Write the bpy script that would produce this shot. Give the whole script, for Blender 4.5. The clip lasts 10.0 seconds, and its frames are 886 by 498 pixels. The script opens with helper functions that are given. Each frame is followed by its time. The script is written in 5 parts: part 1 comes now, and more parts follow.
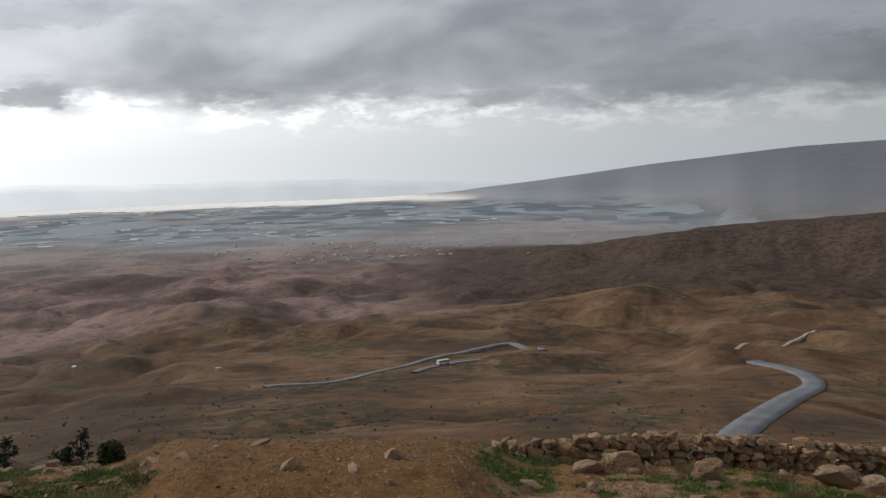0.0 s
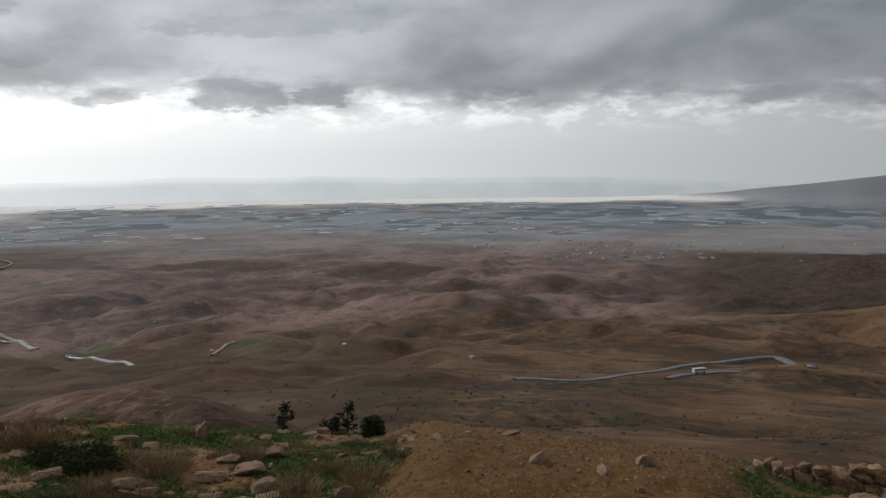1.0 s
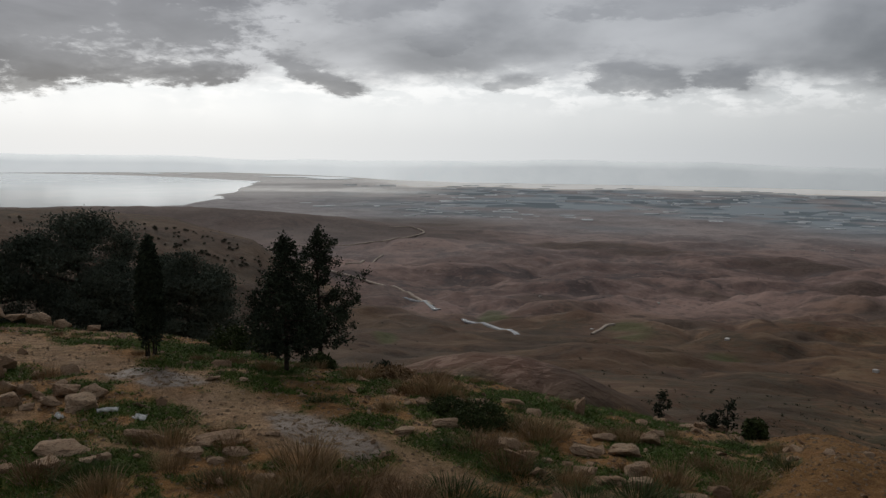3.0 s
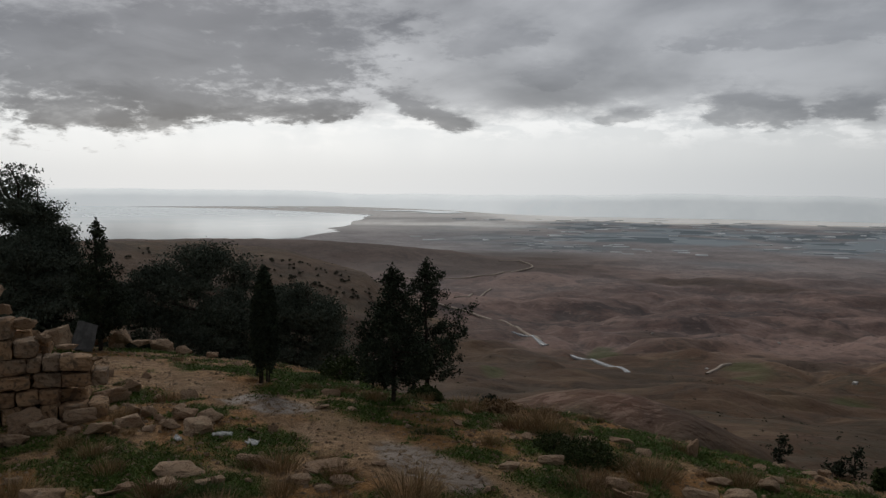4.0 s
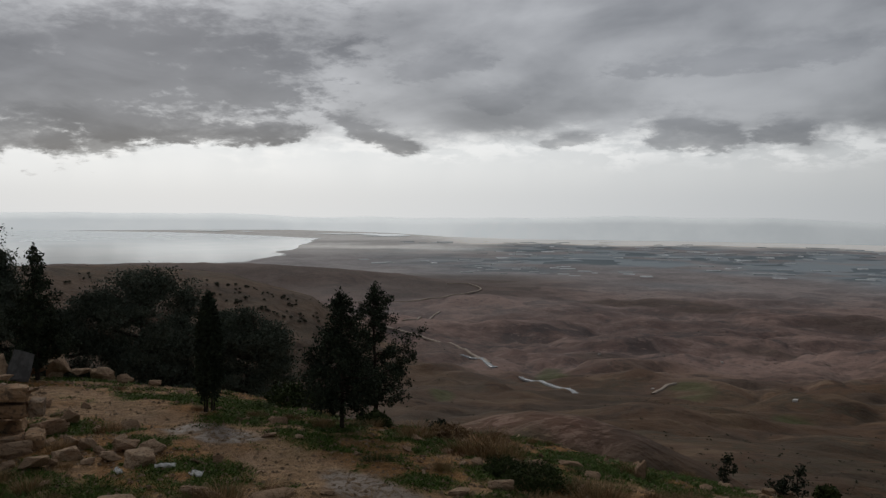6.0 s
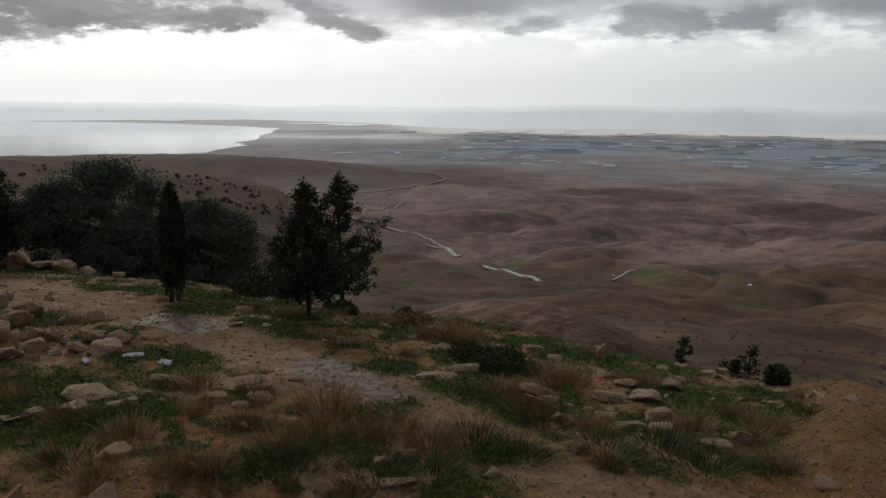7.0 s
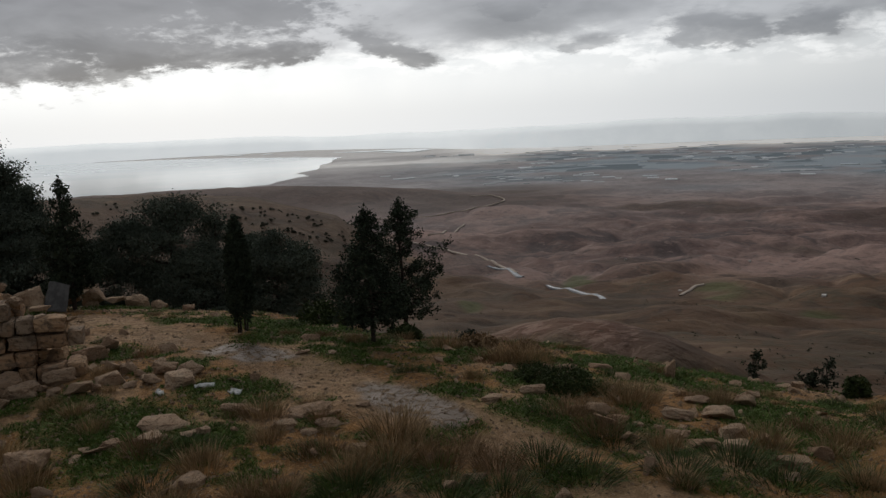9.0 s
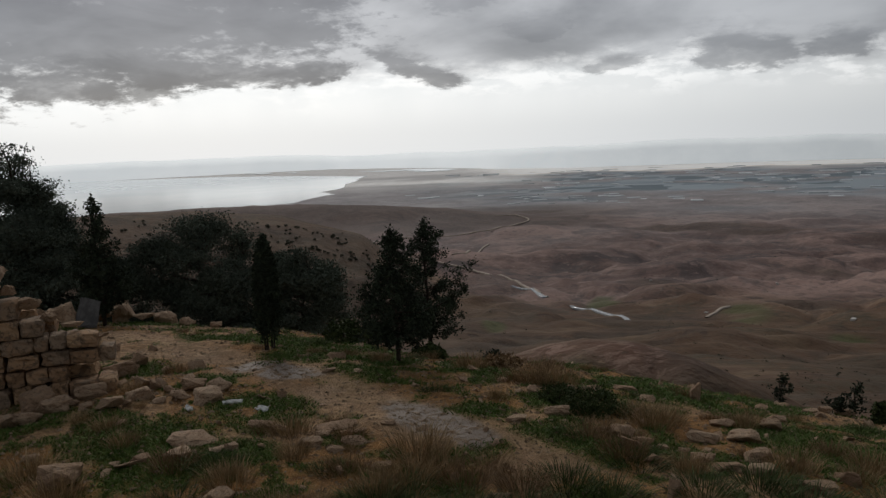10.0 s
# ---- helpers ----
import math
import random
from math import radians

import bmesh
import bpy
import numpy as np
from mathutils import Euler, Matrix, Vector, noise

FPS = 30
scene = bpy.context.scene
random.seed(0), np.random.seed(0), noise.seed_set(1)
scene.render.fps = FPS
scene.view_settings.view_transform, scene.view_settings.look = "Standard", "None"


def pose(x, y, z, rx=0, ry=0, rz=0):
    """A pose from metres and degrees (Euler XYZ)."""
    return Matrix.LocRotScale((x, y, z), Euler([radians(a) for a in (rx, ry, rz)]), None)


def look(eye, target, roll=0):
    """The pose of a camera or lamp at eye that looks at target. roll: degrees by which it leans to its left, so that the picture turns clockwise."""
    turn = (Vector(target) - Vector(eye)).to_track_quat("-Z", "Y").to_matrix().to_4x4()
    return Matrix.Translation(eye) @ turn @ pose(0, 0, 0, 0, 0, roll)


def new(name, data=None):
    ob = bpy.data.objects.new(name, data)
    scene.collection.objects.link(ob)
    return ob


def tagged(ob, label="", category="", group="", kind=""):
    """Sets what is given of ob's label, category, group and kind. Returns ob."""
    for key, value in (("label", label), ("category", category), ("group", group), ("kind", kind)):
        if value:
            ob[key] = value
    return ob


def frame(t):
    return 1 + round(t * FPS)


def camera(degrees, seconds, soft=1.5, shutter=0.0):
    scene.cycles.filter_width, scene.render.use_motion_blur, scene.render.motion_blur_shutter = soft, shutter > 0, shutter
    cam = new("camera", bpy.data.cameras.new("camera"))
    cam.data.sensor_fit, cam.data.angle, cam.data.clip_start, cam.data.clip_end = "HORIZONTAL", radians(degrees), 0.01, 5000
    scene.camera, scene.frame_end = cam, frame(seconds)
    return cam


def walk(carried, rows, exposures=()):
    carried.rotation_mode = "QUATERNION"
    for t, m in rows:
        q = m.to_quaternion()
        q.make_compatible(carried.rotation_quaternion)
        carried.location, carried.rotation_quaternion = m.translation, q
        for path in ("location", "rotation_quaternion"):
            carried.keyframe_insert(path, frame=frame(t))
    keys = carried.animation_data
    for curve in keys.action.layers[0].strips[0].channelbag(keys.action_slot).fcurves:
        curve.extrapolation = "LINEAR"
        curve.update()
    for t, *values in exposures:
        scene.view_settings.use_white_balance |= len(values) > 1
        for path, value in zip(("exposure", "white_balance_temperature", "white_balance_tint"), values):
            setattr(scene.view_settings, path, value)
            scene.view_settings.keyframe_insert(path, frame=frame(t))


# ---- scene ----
# The eye is the origin: x to the right and y ahead of the first view, z up.
# Azimuths are degrees to the left of the y axis, elevations degrees above the level.
cam = camera(55.8, 10.0, soft=1.35)
ROWS = [
    (0.0, 0.0, -0.0, 0.0, 83.94, 1.58, -0.17),
    (0.5, -0.001, 0.041, -0.031, 83.66, 1.47, 8.93),
    (1.0, -0.065, 0.122, -0.043, 84.1, 0.68, 17.39),
    (1.5, -0.076, 0.142, -0.065, 83.89, -0.24, 24.32),
    (2.0, -0.084, 0.082, -0.03, 83.7, -1.66, 30.7),
    (2.5, -0.126, 0.091, -0.047, 83.62, -0.74, 37.18),
    (3.0, -0.077, 0.011, -0.017, 83.03, -0.56, 43.62),
    (3.2, -0.084, 0.004, -0.036, 83.34, -0.12, 46.19),
    (4.3, -0.057, 0.035, -0.028, 85.76, -0.58, 51.41),
    (4.5, -0.064, 0.036, -0.012, 86.16, -0.59, 51.32),
    (5.0, -0.074, 0.027, -0.01, 87.35, -0.79, 50.06),
    (5.2, -0.078, 0.03, -0.01, 87.45, -0.78, 49.5),
    (6.3, -0.098, 0.052, -0.009, 85.62, -0.48, 46.37),
    (6.5, -0.129, 0.056, -0.043, 82.9, -0.27, 45.72),
    (7.0, -0.119, 0.062, -0.035, 79.38, -0.2, 45.03),
    (7.5, -0.123, 0.051, -0.037, 79.26, 0.21, 44.89),
    (8.0, -0.114, 0.056, -0.032, 80.43, 0.43, 45.0),
    (8.5, -0.117, 0.054, -0.029, 80.76, 1.18, 46.24),
    (9.0, -0.104, 0.068, -0.038, 80.99, 2.75, 48.81),
    (9.5, -0.02, -0.033, -0.008, 81.84, 3.78, 51.15),
    (10.0, -0.023, -0.039, 0.001, 82.39, 2.5, 50.5),
]
EXPOSURES = [(0.0, 0.62), (1.0, 0.25), (2.5, -0.06), (4.5, -0.28), (5.0, -0.32), (6.5, -0.30), (7.0, 0.0), (7.5, 0.1), (8.0, -0.02), (9.0, -0.02), (10.0, -0.1)]
walk(cam, [(t, pose(x, y, z, rx, ry, rz)) for t, x, y, z, rx, ry, rz in ROWS], EXPOSURES)

# ---------------------------------------------------------------- node helpers
class Net:
    """A small builder for node trees."""

    def __init__(self, tree):
        self.tree = tree
        tree.nodes.clear()

    def node(self, kind, **values):
        n = self.tree.nodes.new(kind)
        for k, v in values.items():
            setattr(n, k, v)
        return n

    def put(self, value, socket):
        if isinstance(value, bpy.types.NodeSocket):
            self.tree.links.new(value, socket)
        elif value is not None:
            if socket.type == "RGBA" and len(value) == 3:
                value = (*value, 1)
            socket.default_value = value

    def math(self, op, a, b=None, c=None, clamp=False):
        n = self.node("ShaderNodeMath", operation=op, use_clamp=clamp)
        for i, v in enumerate((a, b, c)):
            self.put(v, n.inputs[i])
        return n.outputs[0]

    def step(self, v, lo, hi, out0=0.0, out1=1.0):
        n = self.node("ShaderNodeMapRange", interpolation_type="SMOOTHSTEP")
        for i, x in enumerate((v, lo, hi, out0, out1)):
            self.put(x, n.inputs[i])
        return n.outputs[0]

    def mix(self, f, a, b, blend="MIX"):
        n = self.node("ShaderNodeMix", data_type="RGBA", blend_type=blend)
        self.put(f, n.inputs[0])
        self.put(a, n.inputs[6])
        self.put(b, n.inputs[7])
        return n.outputs[2]

    def noise(self, vec, scale, detail=4.0, rough=0.55, distortion=0.0):
        n = self.node("ShaderNodeTexNoise")
        self.put(vec, n.inputs["Vector"])
        n.inputs["Scale"].default_value, n.inputs["Detail"].default_value = scale, detail
        n.inputs["Roughness"].default_value, n.inputs["Distortion"].default_value = rough, distortion
        return n.outputs["Fac"]

    def join(self, x, y, z=0.0):
        n = self.node("ShaderNodeCombineXYZ")
        for i, v in enumerate((x, y, z)):
            self.put(v, n.inputs[i])
        return n.outputs[0]

    def scaled(self, vec, s):
        n = self.node("ShaderNodeVectorMath", operation="MULTIPLY")
        self.put(vec, n.inputs[0])
        n.inputs[1].default_value = s
        return n.outputs[0]


# ---------------------------------------------------------------- world and sun
SUN_AZ, SUN_EL = 67.0, 30.0
world = bpy.data.worlds.new("world")
scene.world = world
world.use_nodes = True
w = Net(world.node_tree)
way = w.node("ShaderNodeTexCoord").outputs["Generated"]
sep = w.node("ShaderNodeSeparateXYZ")
w.put(way, sep.inputs[0])
sx, sy, sz = sep.outputs
el = w.math("MULTIPLY", w.math("ARCSINE", sz), 180 / math.pi)
az = w.math("MULTIPLY", w.math("ARCTAN2", w.math("MULTIPLY", sx, -1.0), sy), 180 / math.pi)
# how near the direction is to the bright part of the sky, 0 to 1
glow = w.math("MULTIPLY_ADD", w.math("COSINE", w.math("MULTIPLY", w.math("SUBTRACT", az, SUN_AZ), math.pi / 180)), 0.5, 0.5)
# the cloud deck lies flat overhead, so it crowds together towards the horizon
lift = w.math("ADD", w.math("MAXIMUM", sz, 0.0), 0.22)
deck = w.join(w.math("DIVIDE", sx, lift), w.math("DIVIDE", sy, lift), 0.3)
big = w.noise(deck, 1.5, 4, 0.5, 0.4)
fine = w.noise(deck, 3.1, 6, 0.55, 0.4)
puff_at = w.join(w.math("MULTIPLY", az, 0.16), w.math("MULTIPLY", el, 0.42), 2.0)
puff = w.noise(puff_at, 1.0, 6, 0.52, 0.5)
wisp = w.noise(puff_at, 3.2, 5, 0.6, 0.2)
curl = w.noise(puff_at, 8.0, 4, 0.6, 0.6)
# the deck's ragged lower edge, above a clear band over the horizon
rag = w.math("ADD", w.math("MULTIPLY", w.math("SUBTRACT", puff, 0.5), 3.4), w.math("MULTIPLY", w.math("SUBTRACT", wisp, 0.5), 1.3))
edge_at = w.math("ADD", w.math("MULTIPLY_ADD", glow, 1.7, 1.9), rag)
above = w.step(el, edge_at, w.math("ADD", edge_at, 1.9))
# the deck itself
tone = w.math("ADD", w.math("MULTIPLY", big, 0.9), w.math("MULTIPLY", fine, 0.1))
heap = w.noise(w.join(w.math("MULTIPLY_ADD", el, 0.05, w.math("MULTIPLY", az, 0.075)), w.math("MULTIPLY", el, 0.17), 8.0), 1.0, 6, 0.5, 0.3)
body = w.step(w.math("ADD", w.math("MULTIPLY", tone, 0.4), w.math("MULTIPLY", heap, 0.6)), 0.33, 0.66)
dusk = w.math("POWER", glow, 2.6)
cloud_dark = w.mix(dusk, (0.074, 0.079, 0.086), (0.265, 0.27, 0.285))
cloud_light = w.mix(dusk, (0.115, 0.121, 0.131), (0.66, 0.665, 0.675))
deck_col = w.mix(body, cloud_dark, cloud_light)
# paler overcast added behind the viewpoint, unseen, to brighten what faces the eye
deck_col = w.mix(w.step(glow, 0.40, 0.08), deck_col, w.mix(body, (0.18, 0.184, 0.19), (0.27, 0.274, 0.28)))
# the band of haze under it, brightest below the hidden sun
g2 = w.math("POWER", glow, 3.4)
band_top = w.mix(g2, (0.20, 0.21, 0.215), (1.0, 1.01, 0.995))
band_low = w.mix(g2, (0.23, 0.245, 0.255), (0.86, 0.885, 0.885))
shaft = w.noise(w.join(w.math("MULTIPLY", az, 0.22), w.math("MULTIPLY", el, 0.05), 5.0), 1.0, 3, 0.5)
band = w.mix(w.math("MULTIPLY", w.step(el, 0.2, 2.6), w.step(shaft, 0.25, 0.6, 0.55, 1.0)), band_low, band_top)
# bright rims where the edge thins
rim = w.math("MULTIPLY", w.step(el, w.math("SUBTRACT", edge_at, 1.6), edge_at), w.step(wisp, 0.44, 0.62))
band = w.mix(w.math("MULTIPLY", rim, w.math("MULTIPLY", g2, 0.8)), band, (1.1, 1.09, 1.06))
sky_col = w.mix(above, band, deck_col)
# low dark clouds: azimuth, elevation, half width, half height, strength, slope
for ca, ce, ha, he, dark, lean in (
    (69.5, 9.0, 17.0, 5.6, 0.8, 0.08), (74.6, 4.6, 4.0, 1.7, 0.85, 0.0), (66.0, 5.3, 8.5, 1.5, 0.85, -0.04), (60.2, 5.2, 4.0, 1.0, 0.8, -0.05), (52.3, 4.9, 3.3, 1.15, 0.85, -0.36),
    (48.0, 9.5, 4.0, 1.6, 0.4, 0.1), (38.8, 4.4, 2.4, 0.6, 0.5, 0.1), (31.6, 5.2, 3.6, 1.7, 0.6, -0.08), (25.3, 4.9, 2.2, 1.0, 0.65, 0.0), (44.0, 7.4, 2.6, 1.2, 0.35, 0.0),
    (-24.0, 8.8, 14.0, 2.1, 0.7, -0.06), (-16.0, 5.6, 9.0, 1.2, 0.45, -0.05), (27.0, 9.6, 9.0, 1.3, 0.35, 0.05), (14.0, 4.7, 2.6, 0.6, 0.4, 0.0), (4.5, 4.9, 3.2, 0.8, 0.4, 0.05), (-7.0, 4.3, 7.0, 0.9, 0.4, -0.03),
):
    da = w.math("SUBTRACT", az, ca)
    de = w.math("SUBTRACT", w.math("SUBTRACT", el, ce), w.math("MULTIPLY", da, -lean))
    d2 = w.math("ADD", w.math("POWER", w.math("ABSOLUTE", w.math("DIVIDE", da, ha)), 2.0), w.math("POWER", w.math("ABSOLUTE", w.math("DIVIDE", de, he)), 2.0))
    rags = w.math("ADD", w.math("MULTIPLY", w.math("SUBTRACT", wisp, 0.5), 2.2), w.math("MULTIPLY", w.math("SUBTRACT", curl, 0.5), 1.0))
    ragged = w.math("ADD", d2, w.math("ADD", w.math("MULTIPLY", w.math("SUBTRACT", puff, 0.5), 2.2), rags))
    # soft above, ragged below
    cover = w.step(ragged, 1.2, w.step(w.math("DIVIDE", de, he), -0.3, 0.7, 0.55, -0.7))
    inner = w.math("MULTIPLY_ADD", body, 0.45, w.math("MULTIPLY", w.step(puff, 0.35, 0.62), 0.55))
    sky_col = w.mix(w.math("MULTIPLY", cover, dark), sky_col, w.mix(inner, (0.125, 0.13, 0.148), (0.235, 0.24, 0.26)))
blue = w.node("ShaderNodeTexSky", sky_type="NISHITA", sun_disc=False, sun_elevation=radians(SUN_EL), sun_rotation=radians(-SUN_AZ))
thin = w.mix(0.5, (0, 0, 0), blue.outputs[0])
thin = w.mix(1.0, thin, (0.2, 0.2, 0.2), "MULTIPLY")
sky_col = w.mix(0.06, sky_col, thin)
sky_col = w.mix(1.0, sky_col, (0.985, 1.0, 1.035), "MULTIPLY")
back = w.node("ShaderNodeBackground")
w.put(sky_col, back.inputs[0])
back.inputs[1].default_value = 1.0
w.put(back.outputs[0], w.node("ShaderNodeOutputWorld").inputs[0])

sun = new("sun", bpy.data.lights.new("sun", "SUN"))
sun.data.energy, sun.data.angle, sun.data.color = 1.1, radians(12), (1.0, 0.95, 0.88)
sun.matrix_world = look((-math.sin(radians(SUN_AZ)) * 50, math.cos(radians(SUN_AZ)) * 50, 50 * math.tan(radians(SUN_EL))), (0, 0, 0))


# ---------------------------------------------------------------- materials
def matter(name, build, rough=0.9):
    m = bpy.data.materials.new(name)
    m.use_nodes = True
    n = Net(m.node_tree)
    bsdf = n.node("ShaderNodeBsdfPrincipled")
    bsdf.inputs["Roughness"].default_value = rough
    bsdf.inputs["Specular IOR Level"].default_value = 0.12
    n.put(bsdf.outputs[0], n.node("ShaderNodeOutputMaterial").inputs[0])
    build(n, bsdf)
    return m


def bump(n, bsdf, height, strength, distance):
    b = n.node("ShaderNodeBump")
    b.inputs["Strength"].default_value, b.inputs["Distance"].default_value = strength, distance
    n.put(height, b.inputs["Height"])
    n.put(b.outputs[0], bsdf.inputs["Normal"])


def place(n):
    return n.node("ShaderNodeNewGeometry").outputs["Position"]


def own(n):
    return n.node("ShaderNodeTexCoord").outputs["Object"]


def chance(n):
    return n.node("ShaderNodeObjectInfo").outputs["Random"]


def island(n):
    return n.node("ShaderNodeNewGeometry").outputs["Random Per Island"]


def channels(n, name):
    a = n.node("ShaderNodeAttribute", attribute_name=name)
    s = n.node("ShaderNodeSeparateColor")
    n.put(a.outputs["Color"], s.inputs[0])
    return s.outputs[0], s.outputs[1], s.outputs[2]


def build_ground(n, bsdf):
    p = place(n)
    flat = n.scaled(p, (1, 1, 0.4))
    path, green, mound = channels(n, "cover")
    hills, plain, pale = channels(n, "country")
    fields, redrock, scrub = channels(n, "growth")
    n1, n2, n3 = n.noise(flat, 0.7, 5, 0.6), n.noise(flat, 5.0, 6, 0.65), n.noise(flat, 38.0, 4, 0.7)
    grit = n.step(n3, 0.35, 0.7)
    lumps = []
    for size in (11.0, 27.0):
        v = n.node("ShaderNodeTexVoronoi", feature="F1")
        n.put(n.scaled(p, (1, 1, 0.6)), v.inputs["Vector"])
        v.inputs["Scale"].default_value = size
        sv = n.node("ShaderNodeSeparateColor")
        n.put(v.outputs["Color"], sv.inputs[0])
        lumps.append((v.outputs["Distance"], sv.outputs[0]))
    stone1 = n.math("MULTIPLY", n.step(lumps[0][1], 0.62, 0.70), n.step(lumps[0][0], 0.42, 0.30))
    stone2 = n.math("MULTIPLY", n.step(lumps[1][1], 0.50, 0.60), n.step(lumps[1][0], 0.45, 0.33))
    # the hilltop: stony soil, beaten path, spoil heap, low herbs
    soil = n.mix(n.step(n2, 0.35, 0.65), (0.090, 0.055, 0.031), (0.255, 0.165, 0.095))
    soil = n.mix(n.math("MULTIPLY", grit, 0.35), soil, (0.33, 0.235, 0.15))
    soil = n.mix(n.math("MULTIPLY", stone2, 0.35), soil, (0.40, 0.30, 0.205))
    soil = n.mix(n.math("MULTIPLY", stone1, 0.3), soil, n.mix(lumps[0][1], (0.18, 0.125, 0.083), (0.45, 0.35, 0.25)))
    soil = n.mix(n.step(n1, 0.55, 0.72, 0.0, 0.5), soil, (0.055, 0.042, 0.028))
    trod = n.mix(n.step(n2, 0.3, 0.7), (0.155, 0.115, 0.082), (0.27, 0.21, 0.156))
    trod = n.mix(n.math("MULTIPLY", stone2, 0.25), trod, (0.34, 0.275, 0.21))
    trod = n.mix(n.step(n3, 0.55, 0.72, 0.0, 0.35), trod, (0.085, 0.066, 0.05))
    heap = n.mix(n.step(n2, 0.3, 0.7), (0.122, 0.077, 0.045), (0.212, 0.140, 0.085))
    heap = n.mix(n.math("MULTIPLY", stone2, 0.3), heap, (0.33, 0.245, 0.165))
    heap = n.mix(n.math("MULTIPLY", n.step(n3, 0.5, 0.75), 0.5), heap, (0.27, 0.19, 0.12))
    herb = n.mix(n.step(n3, 0.3, 0.7), (0.028, 0.044, 0.012), (0.075, 0.10, 0.028))
    near = n.mix(path, soil, trod)
    damp, scree, sheer = channels(n, "water")
    near = n.mix(n.math("MULTIPLY", scree, n.step(n3, 0.3, 0.65, 0.3, 0.9)), near, n.mix(n.step(n2, 0.4, 0.6), (0.20, 0.155, 0.115), (0.36, 0.285, 0.21)))
    puddle = n.math("MULTIPLY", damp, n.step(n2, 0.33, 0.52))
    near = n.mix(mound, near, heap)
    n4 = n.noise(p, 85.0, 4, 0.75)
    near = n.mix(n.step(n4, 0.52, 0.66, 0.0, 0.55), near, (0.075, 0.050, 0.032))
    near = n.mix(n.step(n4, 0.45, 0.34, 0.0, 0.5), near, (0.38, 0.275, 0.185))
    near = n.mix(n.math("MULTIPLY", green, n.step(n2, 0.2, 0.5, 0.45, 0.95)), near, herb)
    near = n.mix(puddle, near, n.mix(n.step(n1, 0.35, 0.65), (0.125, 0.110, 0.096), (0.165, 0.15, 0.136)))
    # the bare hills below
    h1, h2, h3 = n.noise(flat, 0.006, 6, 0.6, 0.4), n.noise(flat, 0.035, 6, 0.62, 0.5), n.noise(flat, 0.22, 5, 0.65)
    hill = n.mix(n.step(h1, 0.38, 0.62), (0.110, 0.060, 0.033), (0.165, 0.098, 0.055))
    hill = n.mix(n.step(h2, 0.50, 0.62, 0.0, 0.7), hill, (0.20, 0.135, 0.08))
    hill = n.mix(n.step(h2, 0.46, 0.38, 0.0, 0.75), hill, (0.050, 0.032, 0.021))
    hill = n.mix(n.step(h3, 0.53, 0.64, 0.0, 0.42), hill, (0.046, 0.036, 0.022))
    hill = n.mix(n.math("MULTIPLY", redrock, 0.8), hill, n.mix(n.step(h3, 0.35, 0.65), (0.095, 0.047, 0.034), (0.165, 0.088, 0.068)))
    hill = n.mix(n.math("MULTIPLY", redrock, n.step(n.noise(n.scaled(p, (1.0, 0.35, 1.0)), 0.8, 5, 0.7, 0.6), 0.50, 0.60, 0.0, 0.6)), hill, (0.30, 0.20, 0.165))
    hill = n.mix(n.math("MULTIPLY", scrub, n.step(h3, 0.36, 0.6)), hill, (0.062, 0.052, 0.031))
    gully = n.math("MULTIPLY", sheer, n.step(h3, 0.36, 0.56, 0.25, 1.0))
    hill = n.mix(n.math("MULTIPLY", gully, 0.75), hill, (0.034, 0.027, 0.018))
    speck = n.noise(flat, 1.1, 5, 0.75)
    hill = n.mix(n.step(speck, 0.57, 0.66, 0.0, 0.55), hill, (0.040, 0.030, 0.018))
    hill = n.mix(n.step(speck, 0.42, 0.34, 0.0, 0.4), hill, (0.26, 0.18, 0.11))
    # the lower foothills, purplish and worn, lightened in colour for haze
    h4 = n.noise(flat, 0.014, 5, 0.6, 0.6)
    foot = n.mix(n.step(h1, 0.42, 0.58), (0.110, 0.073, 0.062), (0.205, 0.138, 0.112))
    foot = n.mix(n.step(h2, 0.46, 0.38, 0.0, 0.4), foot, (0.062, 0.050, 0.047))
    foot = n.mix(n.step(h3, 0.53, 0.63, 0.0, 0.35), foot, (0.06, 0.050, 0.045))
    foot = n.mix(n.step(h2, 0.55, 0.66, 0.0, 0.4), foot, (0.24, 0.18, 0.155))
    foot = n.mix(n.step(h4, 0.46, 0.36, 0.0, 0.6), foot, (0.038, 0.036, 0.037))
    foot = n.mix(n.step(h4, 0.58, 0.68, 0.0, 0.35), foot, (0.25, 0.175, 0.14))
    hill = n.mix(n.step(h4, 0.45, 0.36, 0.0, 0.6), hill, (0.040, 0.029, 0.019))
    grain = n.noise(n.scaled(p, (1, 1, 2.0)), 0.085, 7, 0.7, 0.3)
    foot = n.mix(n.step(grain, 0.54, 0.64, 0.0, 0.45), foot, (0.060, 0.048, 0.044))
    foot = n.mix(n.step(grain, 0.44, 0.36, 0.0, 0.4), foot, (0.25, 0.18, 0.15))
    hill = n.mix(n.step(grain, 0.56, 0.66, 0.0, 0.4), hill, (0.060, 0.040, 0.025))
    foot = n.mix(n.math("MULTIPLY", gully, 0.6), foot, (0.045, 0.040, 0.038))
    # the valley floor with its fields, pale and bluish from haze painted in
    cell = n.node("ShaderNodeTexVoronoi", feature="F1")
    n.put(n.scaled(flat, (0.013, 0.010, 0.0)), cell.inputs["Vector"])
    cell.inputs["Scale"].default_value = 1.0
    sepc = n.node("ShaderNodeSeparateColor")
    n.put(cell.outputs["Color"], sepc.inputs[0])
    crop = n.mix(n.step(sepc.outputs[0], 0.2, 0.8), (0.112, 0.137, 0.148), (0.235, 0.262, 0.275))
